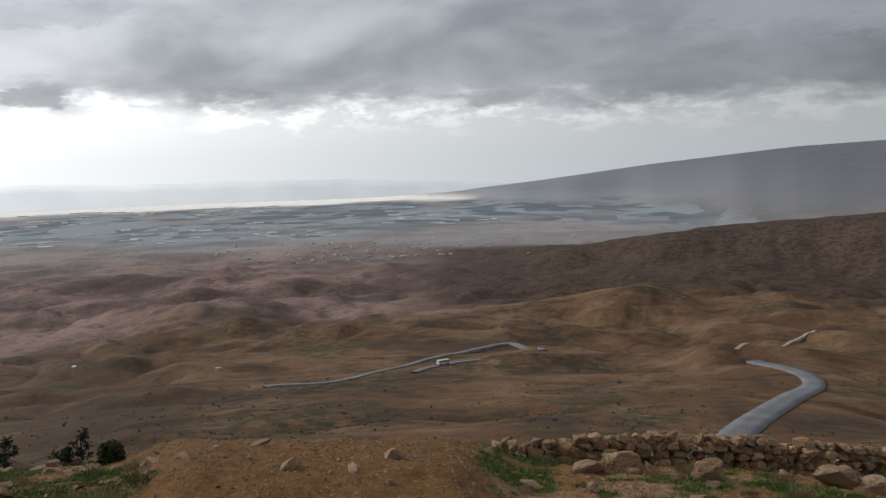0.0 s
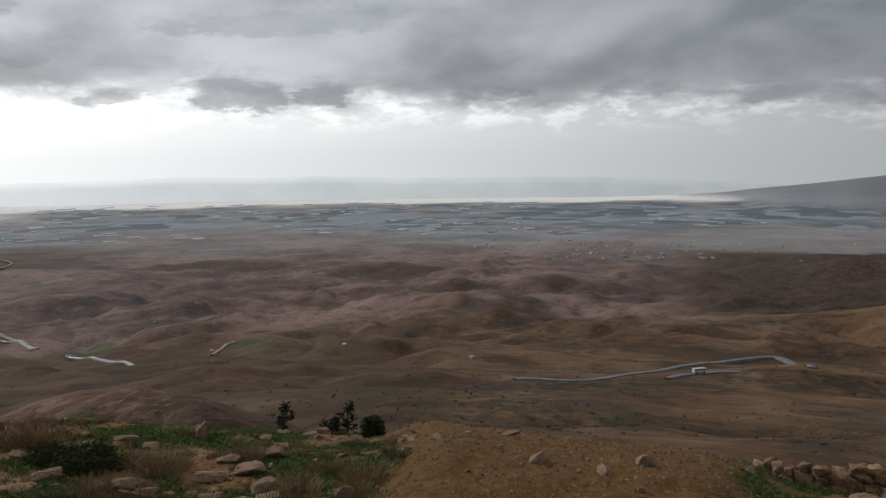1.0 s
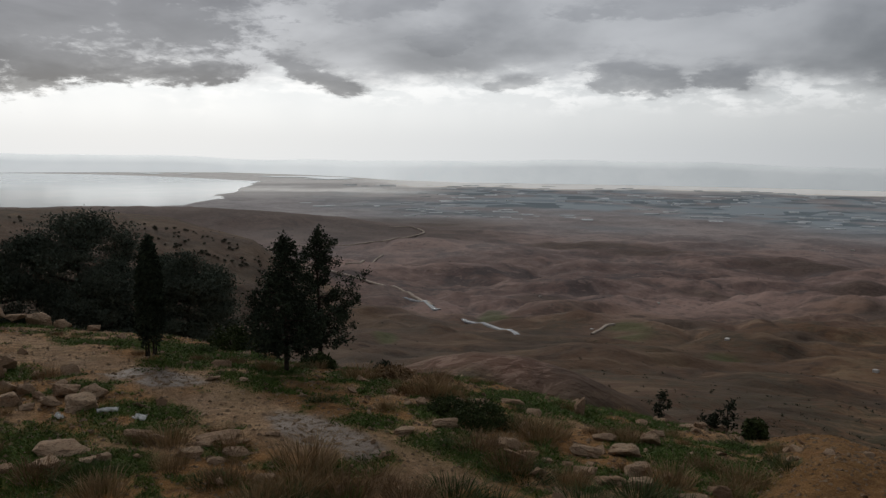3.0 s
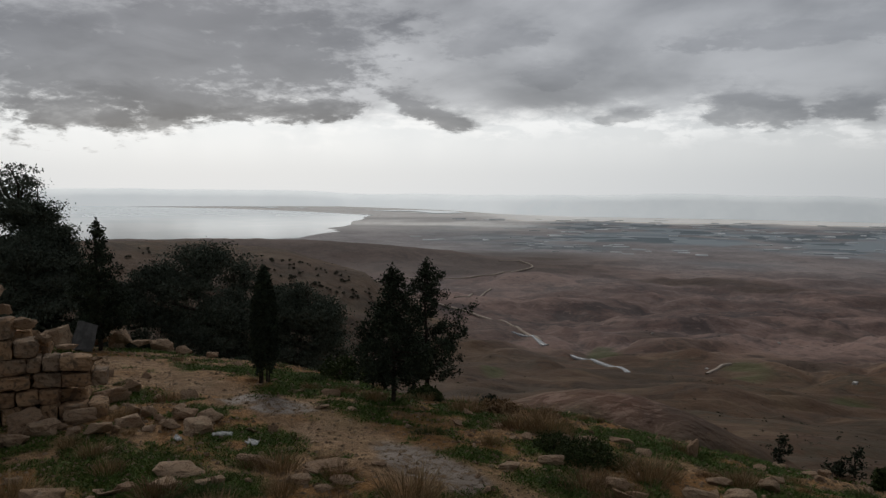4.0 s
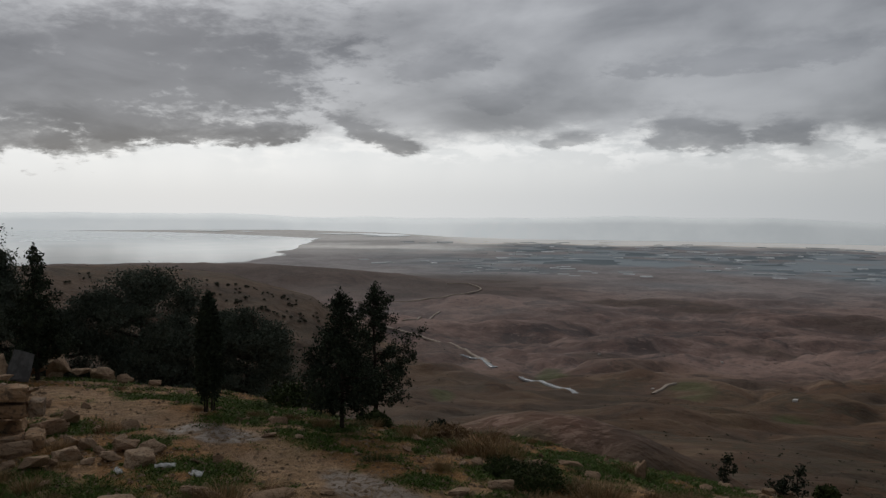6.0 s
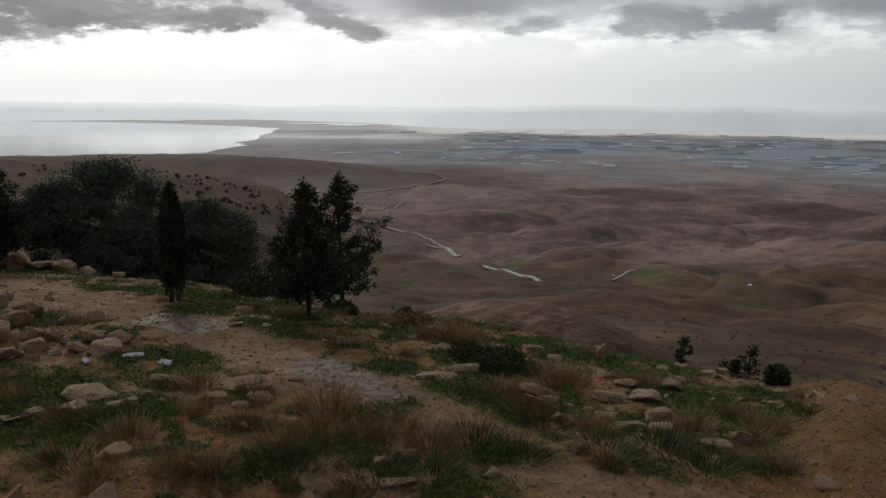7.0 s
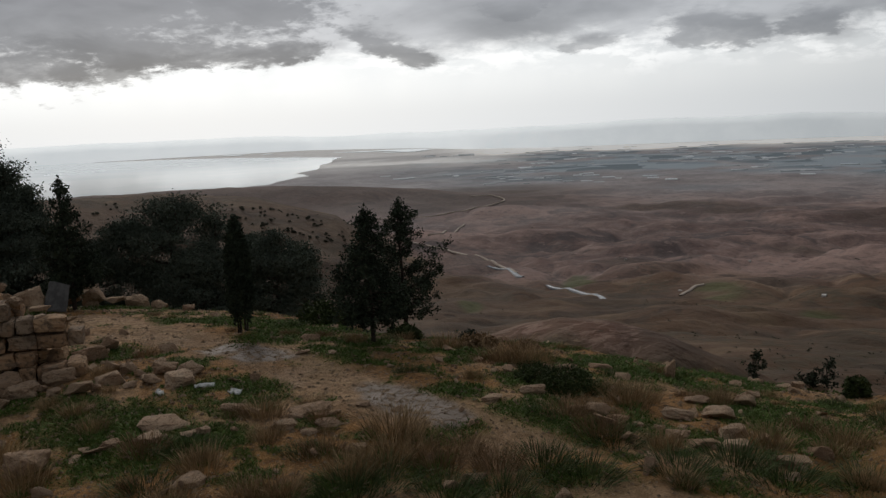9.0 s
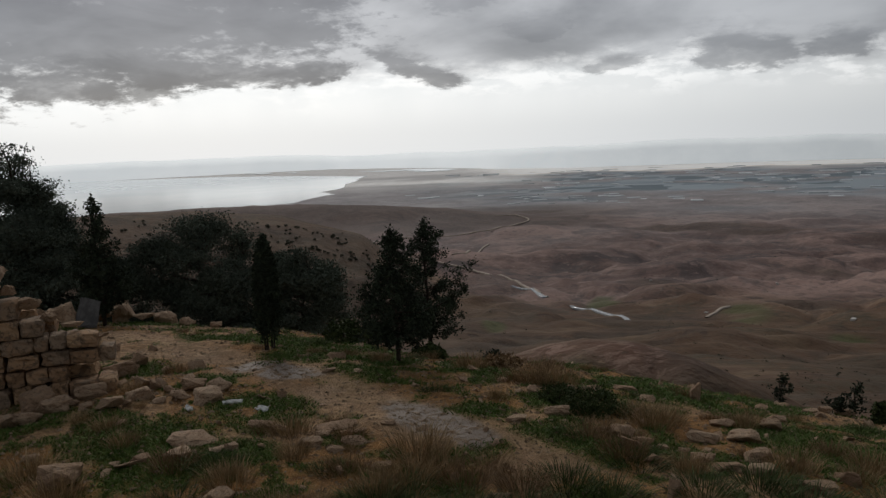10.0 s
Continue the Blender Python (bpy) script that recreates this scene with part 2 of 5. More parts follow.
    dry = n.mix(n.step(h1, 0.35, 0.65), (0.20, 0.178, 0.172), (0.30, 0.268, 0.256))
    dry = n.mix(n.step(h2, 0.5, 0.7, 0.0, 0.5), dry, (0.20, 0.20, 0.20))
    dry = n.mix(n.step(grain, 0.53, 0.63, 0.0, 0.5), dry, (0.13, 0.125, 0.12))
    dry = n.mix(n.step(grain, 0.43, 0.36, 0.0, 0.4), dry, (0.40, 0.36, 0.33))
    low = n.mix(fields, dry, crop)
    # salt flats, with far sunlit and hazy strips painted in the same colour
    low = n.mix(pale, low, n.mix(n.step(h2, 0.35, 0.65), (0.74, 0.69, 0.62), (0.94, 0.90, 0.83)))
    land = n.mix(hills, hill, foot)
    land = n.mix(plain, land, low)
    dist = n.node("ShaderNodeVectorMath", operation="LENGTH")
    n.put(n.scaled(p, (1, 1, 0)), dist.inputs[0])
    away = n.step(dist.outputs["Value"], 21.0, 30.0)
    ridge_far, dim, lush = channels(n, "beyond")
    land = n.mix(dim, land, n.mix(n.step(n.math("ADD", n.math("MULTIPLY", h3, 0.5), n.math("MULTIPLY", grain, 0.5)), 0.42, 0.58), (0.040, 0.029, 0.023), (0.088, 0.062, 0.047)))
    land = n.mix(lush, land, n.mix(n.step(h3, 0.35, 0.65), (0.045, 0.070, 0.022), (0.085, 0.105, 0.040)))
    # far ridge: haze painted as a blue-grey base colour, paler to the left
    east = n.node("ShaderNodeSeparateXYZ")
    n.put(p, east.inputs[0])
    ridge_haze = n.mix(n.step(east.outputs[0], 1300.0, 250.0), (0.165, 0.176, 0.198), (0.30, 0.315, 0.33))
    land = n.mix(ridge_far, land, n.mix(n.step(h4, 0.35, 0.65, 0.0, 0.3), ridge_haze, (0.24, 0.24, 0.245)))
    # haze put into base colour: far land less saturated, valley lighter and bluer
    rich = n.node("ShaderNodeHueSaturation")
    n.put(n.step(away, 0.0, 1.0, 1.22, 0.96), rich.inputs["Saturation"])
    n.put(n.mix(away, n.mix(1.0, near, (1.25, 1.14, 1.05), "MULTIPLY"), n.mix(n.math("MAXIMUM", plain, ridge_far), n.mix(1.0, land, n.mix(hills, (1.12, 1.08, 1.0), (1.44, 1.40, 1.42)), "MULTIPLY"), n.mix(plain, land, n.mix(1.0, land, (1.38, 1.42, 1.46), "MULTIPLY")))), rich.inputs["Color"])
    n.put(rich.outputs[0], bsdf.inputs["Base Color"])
    wet = n.math("MAXIMUM", n.math("MULTIPLY", path, n.step(n1, 0.55, 0.66, 0.0, 0.6)), puddle)
    n.put(n.math("SUBTRACT", 0.93, n.math("MULTIPLY", wet, 0.30)), bsdf.inputs["Roughness"])
    tall = n.math("ADD", n.math("MULTIPLY", n2, 0.06), n.math("ADD", n.math("MULTIPLY", n3, 0.04), n.math("MULTIPLY", n4, 0.012)))
    tall = n.math("MULTIPLY", tall, n.math("SUBTRACT", 1.0, n.math("MULTIPLY", puddle, 0.9)))
    tall = n.math("ADD", tall, n.math("ADD", n.math("MULTIPLY", stone1, 0.035), n.math("MULTIPLY", stone2, 0.015)))
    rise = n.math("MULTIPLY", n.math("ADD", n.math("MULTIPLY", h2, 2.4), n.math("MULTIPLY", h3, 1.0)), n.math("SUBTRACT", 1.0, n.math("MULTIPLY", ridge_far, 0.9)))
    keep = n.math("SUBTRACT", 1.0, away)
    height = n.math("ADD", n.math("MULTIPLY", tall, keep), n.math("MULTIPLY", rise, away))
    bump(n, bsdf, height, 0.9, 1.0)


def build_rock(n, bsdf):
    p = own(n)
    a, b, d = n.noise(p, 3.0, 6, 0.7), n.noise(p, 12.0, 6, 0.75), n.noise(p, 40.0, 3, 0.7)
    c = n.mix(chance(n), (0.26, 0.165, 0.10), (0.44, 0.315, 0.21))
    c = n.mix(n.step(a, 0.45, 0.60), c, (0.34, 0.225, 0.142))
    c = n.mix(n.step(b, 0.52, 0.64, 0.0, 0.75), c, (0.11, 0.078, 0.055))
    c = n.mix(n.step(a, 0.40, 0.32, 0.0, 0.7), c, (0.16, 0.135, 0.11))
    c = n.mix(n.step(d, 0.58, 0.70, 0.0, 0.5), c, (0.36, 0.29, 0.21))
    n.put(c, bsdf.inputs["Base Color"])
    crack = n.math("ABSOLUTE", n.math("SUBTRACT", a, 0.5))
    h = n.math("ADD", n.math("MULTIPLY", n.step(crack, 0.0, 0.04), 0.25), n.math("ADD", n.math("MULTIPLY", a, 0.6), n.math("MULTIPLY", b, 0.4)))
    bump(n, bsdf, h, 0.6, 0.08)


def build_pebble(n, bsdf):
    c = n.mix(island(n), (0.115, 0.078, 0.049), (0.32, 0.23, 0.15))
    n.put(n.mix(n.step(n.noise(place(n), 30, 3), 0.5, 0.7, 0.0, 0.35), c, (0.20, 0.14, 0.088)), bsdf.inputs["Base Color"])


def build_block(n, bsdf):
    p = place(n)
    a, b, d = n.noise(p, 2.2, 5, 0.6), n.noise(p, 14.0, 6, 0.7), n.noise(p, 55.0, 3, 0.6)
    c = n.mix(n.step(chance(n), 0.0, 1.0), (0.25, 0.155, 0.09), (0.47, 0.31, 0.18))
    c = n.mix(n.step(chance(n), 0.80, 0.86, 0.0, 0.6), c, (0.13, 0.115, 0.10))
    c = n.mix(n.step(a, 0.45, 0.66, 0.0, 0.8), c, (0.32, 0.195, 0.11))
    c = n.mix(n.step(b, 0.50, 0.64, 0.0, 0.8), c, (0.075, 0.055, 0.040))
    c = n.mix(n.step(n.noise(p, 5.0, 5, 0.65, 0.5), 0.54, 0.62, 0.0, 0.65), c, (0.105, 0.078, 0.056))
    c = n.mix(n.step(d, 0.6, 0.75, 0.0, 0.4), c, (0.28, 0.215, 0.15))
    n.put(c, bsdf.inputs["Base Color"])
    bump(n, bsdf, n.math("ADD", n.math("MULTIPLY", a, 0.4), n.math("MULTIPLY", b, 0.3)), 0.8, 0.06)


def two_tone(c0, c1, scale, rough=0.9, per_island=False):
    def build(n, bsdf):
        f = island(n) if per_island else n.step(n.noise(own(n), scale, 5, 0.6), 0.35, 0.65)
        c = n.mix(f, c0, c1)
        if per_island:
            c = n.mix(n.step(n.noise(place(n), scale, 3), 0.35, 0.7, 0.0, 0.6), c, tuple(0.55 * x for x in c0))
        n.put(c, bsdf.inputs["Base Color"])
        bsdf.inputs["Roughness"].default_value = rough
    return build


GROUND = matter("stony_ground", build_ground)
ROCK = matter("limestone", build_rock)
PEBBLE = matter("pebbles", build_pebble)
BLOCK = matter("ashlar", build_block)
BARK = matter("bark", two_tone((0.030, 0.023, 0.018), (0.07, 0.055, 0.042), 9.0))
NEEDLE = matter("conifer_needles", two_tone((0.026, 0.034, 0.023), (0.062, 0.078, 0.047), 3.0, 1.0, True))
PINE = matter("pine_needles", two_tone((0.068, 0.084, 0.063), (0.13, 0.15, 0.111), 0.8, 1.0, True))
OLIVE = matter("far_leaves", two_tone((0.06, 0.06, 0.042), (0.11, 0.11, 0.075), 0.3, 0.8, True))
SCRUB = matter("scrub_leaves", two_tone((0.030, 0.046, 0.014), (0.080, 0.100, 0.034), 4.0, 0.8, True))
HERB = matter("low_herbs", two_tone((0.050, 0.092, 0.016), (0.135, 0.19, 0.045), 5.0, 0.75, True))
CUSHION = matter("herb_cushions", two_tone((0.048, 0.066, 0.022), (0.10, 0.125, 0.042), 5.0, 0.8, True))
STRAW = matter("dry_grass", two_tone((0.22, 0.145, 0.070), (0.48, 0.345, 0.19), 4.0, 0.85, True))
TWIG = matter("brown_twigs", two_tone((0.17, 0.108, 0.058), (0.36, 0.235, 0.125), 4.0, 0.85, True))


def build_tar(n, bsdf):
    a = n.noise(place(n), 0.12, 5, 0.6)
    n.put(n.mix(n.step(a, 0.35, 0.65), (0.15, 0.152, 0.165), (0.21, 0.212, 0.222)), bsdf.inputs["Base Color"])
    bsdf.inputs["Roughness"].default_value = 0.55


def build_track(n, bsdf):
    a = n.noise(place(n), 0.2, 5, 0.6)
    n.put(n.mix(n.step(a, 0.35, 0.65), (0.32, 0.26, 0.205), (0.44, 0.37, 0.31)), bsdf.inputs["Base Color"])


def build_white(n, bsdf):
    a = n.noise(own(n), 6.0, 4, 0.6)
    n.put(n.mix(n.step(a, 0.35, 0.7), (0.62, 0.61, 0.58), (0.80, 0.79, 0.77)), bsdf.inputs["Base Color"])
    bsdf.inputs["Roughness"].default_value = 0.5


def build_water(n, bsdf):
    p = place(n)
    # near-white base colour stands in for the reflected sky
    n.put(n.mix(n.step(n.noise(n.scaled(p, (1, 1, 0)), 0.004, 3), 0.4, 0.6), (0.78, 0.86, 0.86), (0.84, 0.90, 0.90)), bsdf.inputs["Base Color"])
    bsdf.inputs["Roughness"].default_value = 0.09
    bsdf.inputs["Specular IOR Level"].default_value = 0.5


TAR = matter("worn_asphalt", build_tar)
# wet asphalt, its base colour lightened for the sky's sheen
WET_TAR = matter("wet_asphalt_sheen", two_tone((0.27, 0.275, 0.28), (0.36, 0.365, 0.37), 0.3, 0.2))
TRACK = matter("beaten_track", build_track)
WHITE = matter("white_paint", build_white)
WATER = matter("lake_water", build_water, 0.16)


def build_brine(n, bsdf):
    n.put(n.mix(n.step(n.noise(place(n), 0.02, 3), 0.4, 0.6), (0.88, 0.89, 0.89), (0.95, 0.95, 0.95)), bsdf.inputs["Base Color"])
    bsdf.inputs["Metallic"].default_value = 1.0
    bsdf.inputs["Roughness"].default_value = 0.08


BRINE = matter("brine", build_brine)
FILM_ROOF = matter("greenhouse_film", two_tone((0.42, 0.45, 0.46), (0.80, 0.82, 0.82), 0.02, 0.3, True))
PLASTER = matter("pale_plaster", two_tone((0.5, 0.46, 0.42), (0.75, 0.72, 0.68), 0.02, 0.8, True))
SLAB = matter("grey_slab", two_tone((0.085, 0.082, 0.078), (0.14, 0.135, 0.128), 3.0, 0.8))
GLASS_DARK = matter("dark_glazing", two_tone((0.02, 0.022, 0.025), (0.04, 0.042, 0.045), 3.0, 0.15))
RUBBER = matter("tyre_rubber", two_tone((0.02, 0.02, 0.02), (0.035, 0.035, 0.035), 8.0, 0.8))


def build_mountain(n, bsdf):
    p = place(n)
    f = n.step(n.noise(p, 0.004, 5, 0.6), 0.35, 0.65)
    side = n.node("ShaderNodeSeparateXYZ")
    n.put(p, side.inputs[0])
    # haze before the mountains, painted as colour and glow, brighter to the west
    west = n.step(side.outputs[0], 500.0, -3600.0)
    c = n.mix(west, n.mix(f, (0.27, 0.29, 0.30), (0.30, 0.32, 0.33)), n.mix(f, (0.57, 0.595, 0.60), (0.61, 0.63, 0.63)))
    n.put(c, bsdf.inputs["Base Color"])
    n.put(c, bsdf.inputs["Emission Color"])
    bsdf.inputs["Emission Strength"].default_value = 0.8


MOUNTAIN = matter("glowing_mountains", build_mountain)


# ---------------------------------------------------------------- lie of the land
def lattice(i, j, seed):
    h = np.sin(i * 127.1 + j * 311.7 + seed * 74.7) * 43758.5453
    return h - np.floor(h)


def ripple(x, y, seed=0):
    """Smooth noise from -1 to 1 on a grid of 1."""
    x, y = np.asarray(x, float), np.asarray(y, float)
    i, j = np.floor(x), np.floor(y)
    u, v = x - i, y - j
    u, v = u * u * u * (u * (6 * u - 15) + 10), v * v * v * (v * (6 * v - 15) + 10)
    a, b = lattice(i, j, seed), lattice(i + 1, j, seed)
    c, d = lattice(i, j + 1, seed), lattice(i + 1, j + 1, seed)
    return 2 * ((a * (1 - u) + b * u) * (1 - v) + (c * (1 - u) + d * u) * v) - 1


def fractal(x, y, octaves=4, seed=0, gain=0.5):
    s, amp, tot = 0, 1.0, 0
    for k in range(octaves):
        s = s + amp * ripple(x * 2 ** k + 17.3 * k, y * 2 ** k - 9.1 * k, seed + k)
        tot, amp = tot + amp, amp * gain
    return s / tot


def ease(v, lo, hi):
    t = np.clip((v - lo) / (hi - lo), 0, 1)
    return t * t * (3 - 2 * t)


def upper(a, b, k):
    """The higher of two heights, with a rounded join k metres wide."""
    return 0.5 * (a + b + np.sqrt((a - b) ** 2 + k * k))


def polar(x, y):
    return np.hypot(x, y), np.degrees(np.arctan2(-x, y))


FLOOR = -150.0
# ridges: distance, side slope, rounding, then (azimuth, elevation of the crest)
RIDGES = [
    (60, 0.62, 12, 1.5, [(18, -32), (22.5, -21.5), (25.5, -19.6), (28.5, -18.3), (31.4, -17.2), (34, -16.1), (37.6, -15.0), (41.4, -14.8), (44, -15.2), (46.4, -16.0), (49.5, -19), (55, -32)]),
    (290, 0.42, 24, 4, [(8, -20), (5, -16.2), (0, -14.6), (-6, -13.4), (-12, -13.8), (-19, -12.75), (-24, -12.9), (-28, -13.5), (-40, -15), (-60, -20)]),
    (540, 0.40, 45, 7, [(12, -18), (6, -13.6), (3.5, -12.3), (-6, -10.1), (-14, -8.75), (-17.6, -10.0), (-22.8, -9.8), (-28, -10.9), (-45, -11), (-70, -16)]),
    (480, 0.17, 70, 8, [(46, -16), (51, -11.5), (54, -8.8), (56.4, -6.7), (61.6, -5.0), (67.8, -4.2), (73, -4.2), (80, -3.9), (100, -6), (120, -16)]),
    (1050, 0.36, 60, 14, [(12, -12), (4, -9.2), (0.2, -8.2), (-3.7, -7.5), (-8.3, -6.35), (-12, -5.75), (-18.6, -4.8), (-28, -4.0), (-50, -4), (-80, -10)]),
    (1500, 0.22, 90, 14, [(38, -8), (45, -5.9), (50, -5.05), (57.8, -4.3), (63.4, -4.05), (72, -4.0), (90, -4.0), (115, -9)]),
    (3700, 0.10, 300, 20, [(6, -2.8), (-2.7, -2.0), (-6.5, -1.6), (-14, -0.65), (-23, 0.25), (-28, 0.48), (-50, 0.6), (-80, -3)]),
]


def hilltop(x, y):
    r, a = polar(x, y)
    xs, ys = np.clip(x, -30, 20), np.clip(y, -12, 26)
    z = -4.909 - 0.10246 * xs + 0.18911 * ys - 0.00385 * xs * xs + 0.00429 * xs * ys - 0.01546 * ys * ys
    spoil = ease(a, 23.5, 17.0) * ease(a, -7.0, 1.0) * ease(r, 6.5, 12.0)
    z = z + 0.5 * spoil
    z = z - 0.28 * np.exp(-((a - 52) / 5) ** 2) * ease(r, 15, 20)
    z = z + ease(r, 8, 1) * (-1.65 - z)
    z = z + 0.10 * fractal(x * 0.45, y * 0.45, 3, 3) + 0.055 * fractal(x * 1.7, y * 1.7, 3, 7) * ease(r, 3, 6)
    return z


def brink(a):
    """Distance at which the hilltop falls away, by azimuth."""
    return np.interp(a, [-180, -60, -28, -6, 0, 6, 17, 22, 28, 36, 43, 50, 59, 65, 72, 90, 120, 180],
                     [20, 19, 18.5, 17, 15.3, 15.2, 16, 18, 18.6, 19.2, 20.3, 22, 23.5, 25.5, 27, 28, 24, 20])


# the roadway cut into the near spur: azimuth, distance, elevation
BENCH = [(-17.2, 96, -20.0), (-18.6, 112, -18.86), (-20.8, 142, -16.94), (-22.9, 178, -15.5), (-24.2, 208, -14.65), (-23.6, 236, -14.0), (-22.0, 258, -13.62), (-20.6, 274, -13.45)]


def bench(x, y, z):
    pts = [(-r * math.sin(radians(a)), r * math.cos(radians(a)), r * math.tan(radians(e))) for a, r, e in BENCH]
    best, level = np.full(np.shape(x), 1e9), np.zeros(np.shape(x))
    for (x0, y0, z0), (x1, y1, z1) in zip(pts, pts[1:]):
        dx, dy = x1 - x0, y1 - y0
        t = np.clip(((x - x0) * dx + (y - y0) * dy) / (dx * dx + dy * dy), 0, 1)
        d = np.hypot(x - x0 - t * dx, y - y0 - t * dy)
        level = np.where(d < best, z0 + t * (z1 - z0), level)
        best = np.minimum(best, d)
    k = ease(best, 30, 5)
    return z * (1 - k) + (level - 0.25) * k


def relief(x, y, r):
    """Rounded hills cut by sharp gullies: their heights, and where the gully beds run."""
    wx, wy = x + 30 * fractal(x / 110, y / 110, 2, 13), y + 30 * fractal(x / 110, y / 110, 2, 14)
    wide = ease(r, 250, 700) * (0.22 + 0.78 * ease(r, 1650, 800)) * ease(r, 2000, 1350)
    turn = np.degrees(np.arctan2(-x, y))
    # the spur that carries the road is smoothed so the road stays in view
    mid = ease(r, 70, 170) * ease(r, 950, 450) * (1 - 0.75 * ease(turn, 19, 13) * ease(turn, -12, -7) * ease(r, 460, 360) * ease(r, 150, 200))
    a, b, c = np.abs(fractal(wx / 210, wy / 210, 3, 15, 0.4)), np.abs(fractal(wx / 84, wy / 84, 3, 25, 0.4)), np.abs(fractal(wx / 30, wy / 30, 3, 27, 0.45))
    z = wide * (9.0 * fractal(x / 230, y / 230, 3, 11) + 19.0 * (a - 0.2) + 10.0 * (b - 0.2) + 4.0 * (c - 0.2))
    z = z + mid * (2.5 * fractal(x / 62, y / 62, 3, 21) + 7.5 * (b - 0.2) + 3.6 * (c - 0.2))
    bed = np.maximum(ease(a, 0.09, 0.01) * ease(r, 300, 600), np.maximum(ease(b, 0.10, 0.01), 0.55 * ease(c, 0.06, 0.0)))
    return z, bed * ease(r, 60, 120) * ease(r, 1700, 1000)


def height(x, y):
    x, y = np.asarray(x, float), np.asarray(y, float)
    r, a = polar(x, y)
    lr = np.log(np.maximum(r, 1.0))
    knots = [0, 20, 30, 60, 100, 150, 250, 400, 650, 1000, 1400, 1700, 6000]
    depth = [-7.5, -8, -11.5, -23, -34.5, -46.5, -66.5, -90.5, -117, -134, -145, -150, -150]
    z = np.interp(lr, np.log(np.maximum(knots, 1.0)), depth)
    calm = ease(r, 2000, 1350)
    z = z + relief(x, y, r)[0]
    for rc, slope, width, soft, crest in RIDGES:
        order = sorted(crest)
        e = np.interp(a, [c[0] for c in order], [c[1] for c in order], left=-30, right=-30)
        rr = rc * (1 + 0.10 * fractal(a / 7.0, a * 0 + rc * 0.01, 2, 31))
        top = rr * np.tan(np.radians(e))
        away = np.sqrt((r - rr) ** 2 + width ** 2) - width
        # gullies cut the flanks
        cut = np.abs(fractal(a * rc / 1400.0 + rc + 2.2 * ripple(lr * 9.0, a * 0.2, 43), lr * 5.0, 3, 41)) * np.minimum(away, 0.22 * rc) * (0.13 if rc < 3000 else 0.0)
        z = upper(z, top - slope * away - cut, soft)
    z = z + ease(r, 120, 400) * calm * 0.0016 * r * fractal(x / (24 + 0 * r), y / 24, 2, 51)
    z = bench(x, y, z)
    top = hilltop(x, y)
    b = brink(a)
    t = ease(r, b - 1.2, b + 7.0)
    drop = np.minimum(z, top - 0.1 * np.maximum(r - b, 0))
    return np.where(r < b + 7.0, top * (1 - t) + drop * t, z)


def heading(a, r, z=0.0):
    return Vector((-r * math.sin(radians(a)), r * math.cos(radians(a)), z))


REACH = np.geomspace(4.0, 4900.0, 2600)


def spot(a, e, lo=4.0, hi=4900.0):
    """Where a line of sight from the eye at azimuth a and elevation e meets the land."""
    rs = REACH[(REACH >= lo) & (REACH <= hi)]
    z = height(-rs * math.sin(radians(a)), rs * math.cos(radians(a)))
    gap = rs * math.tan(radians(e)) - z
    k = int(np.argmax(gap <= 0)) if (gap <= 0).any() else int(np.argmin(gap))
    r = rs[k]
    if k and gap[k] <= 0 < gap[k - 1]:
        f = gap[k - 1] / (gap[k - 1] - gap[k])
        r = rs[k - 1] + f * (rs[k] - rs[k - 1])
    return on_land(-r * math.sin(radians(a)), r * math.cos(radians(a)))


def on_land(x, y):
    return Vector((x, y, float(height(x, y))))


def near_line(x, y, line, wide):
    """1 on a line of (x, y) points, falling to 0 at its half width."""
    best = np.full(np.shape(x), 1e9)
    for (x0, y0), (x1, y1) in zip(line, line[1:]):
        dx, dy = x1 - x0, y1 - y0
        t = np.clip(((x - x0) * dx + (y - y0) * dy) / (dx * dx + dy * dy), 0, 1)
        best = np.minimum(best, np.hypot(x - x0 - t * dx, y - y0 - t * dy))
    return ease(best, wide, wide * 0.45)


PATH_LINE = [tuple(spot(a, e, 4, 40).xy) for a, e in ((82, -11.2), (73, -11.5), (70.3, -12.7), (66, -14.2), (62.3, -15.2), (57.8, -17.1), (54.5, -18.7), (50.8, -20.0), (46.8, -21.6), (42.5, -23.3), (36, -25.2), (27, -27), (15, -30))]
GREENS = [(59.9, -13.4, 1.5), (57, -15.0, 1.3), (56, -16.4, 0.9), (50.7, -18.2, 1.0), (72.1, -14.0, 0.8), (64.0, -17.4, 0.9), (71.9, -18.8, 1.0), (75.5, -19.9, 1.0),
          (26.2, -20.1, 1.3), (28, -18.6, 1.2), (33.2, -18.0, 1.3), (38, -17.4, 1.2), (42.8, -21.0, 0.6), (54.4, -14.1, 1.6), (66.5, -20.2, 0.7), (24, -19.0, 0.8),
          (0.5, -19.6, 0.7), (-2.0, -20.2, 0.6), (-20, -21.5, 1.0), (-25, -21.3, 0.9), (-7, -20.6, 0.7), (49, -24, 0.7), (57.5, -25, 0.7), (40, -25, 0.7), (70, -11.2, 1.6), (19.5, -21.6, 0.7), (58.2, -13.7, 1.6), (60.6, -14.1, 1.1), (48.6, -16.3, 1.0), (51.6, -16.4, 0.9), (46.0, -18.0, 0.8), (44.5, -20.3, 0.6), (66.0, -12.6, 0.9)]
GREEN_SPOTS = [(*spot(a, e, 4, 40).xy, s) for a, e, s in GREENS]


def path_mask(x, y):
    return near_line(x, y, PATH_LINE, 1.05) * ease(ripple(x * 1.3, y * 1.3, 61), -0.9, -0.2)


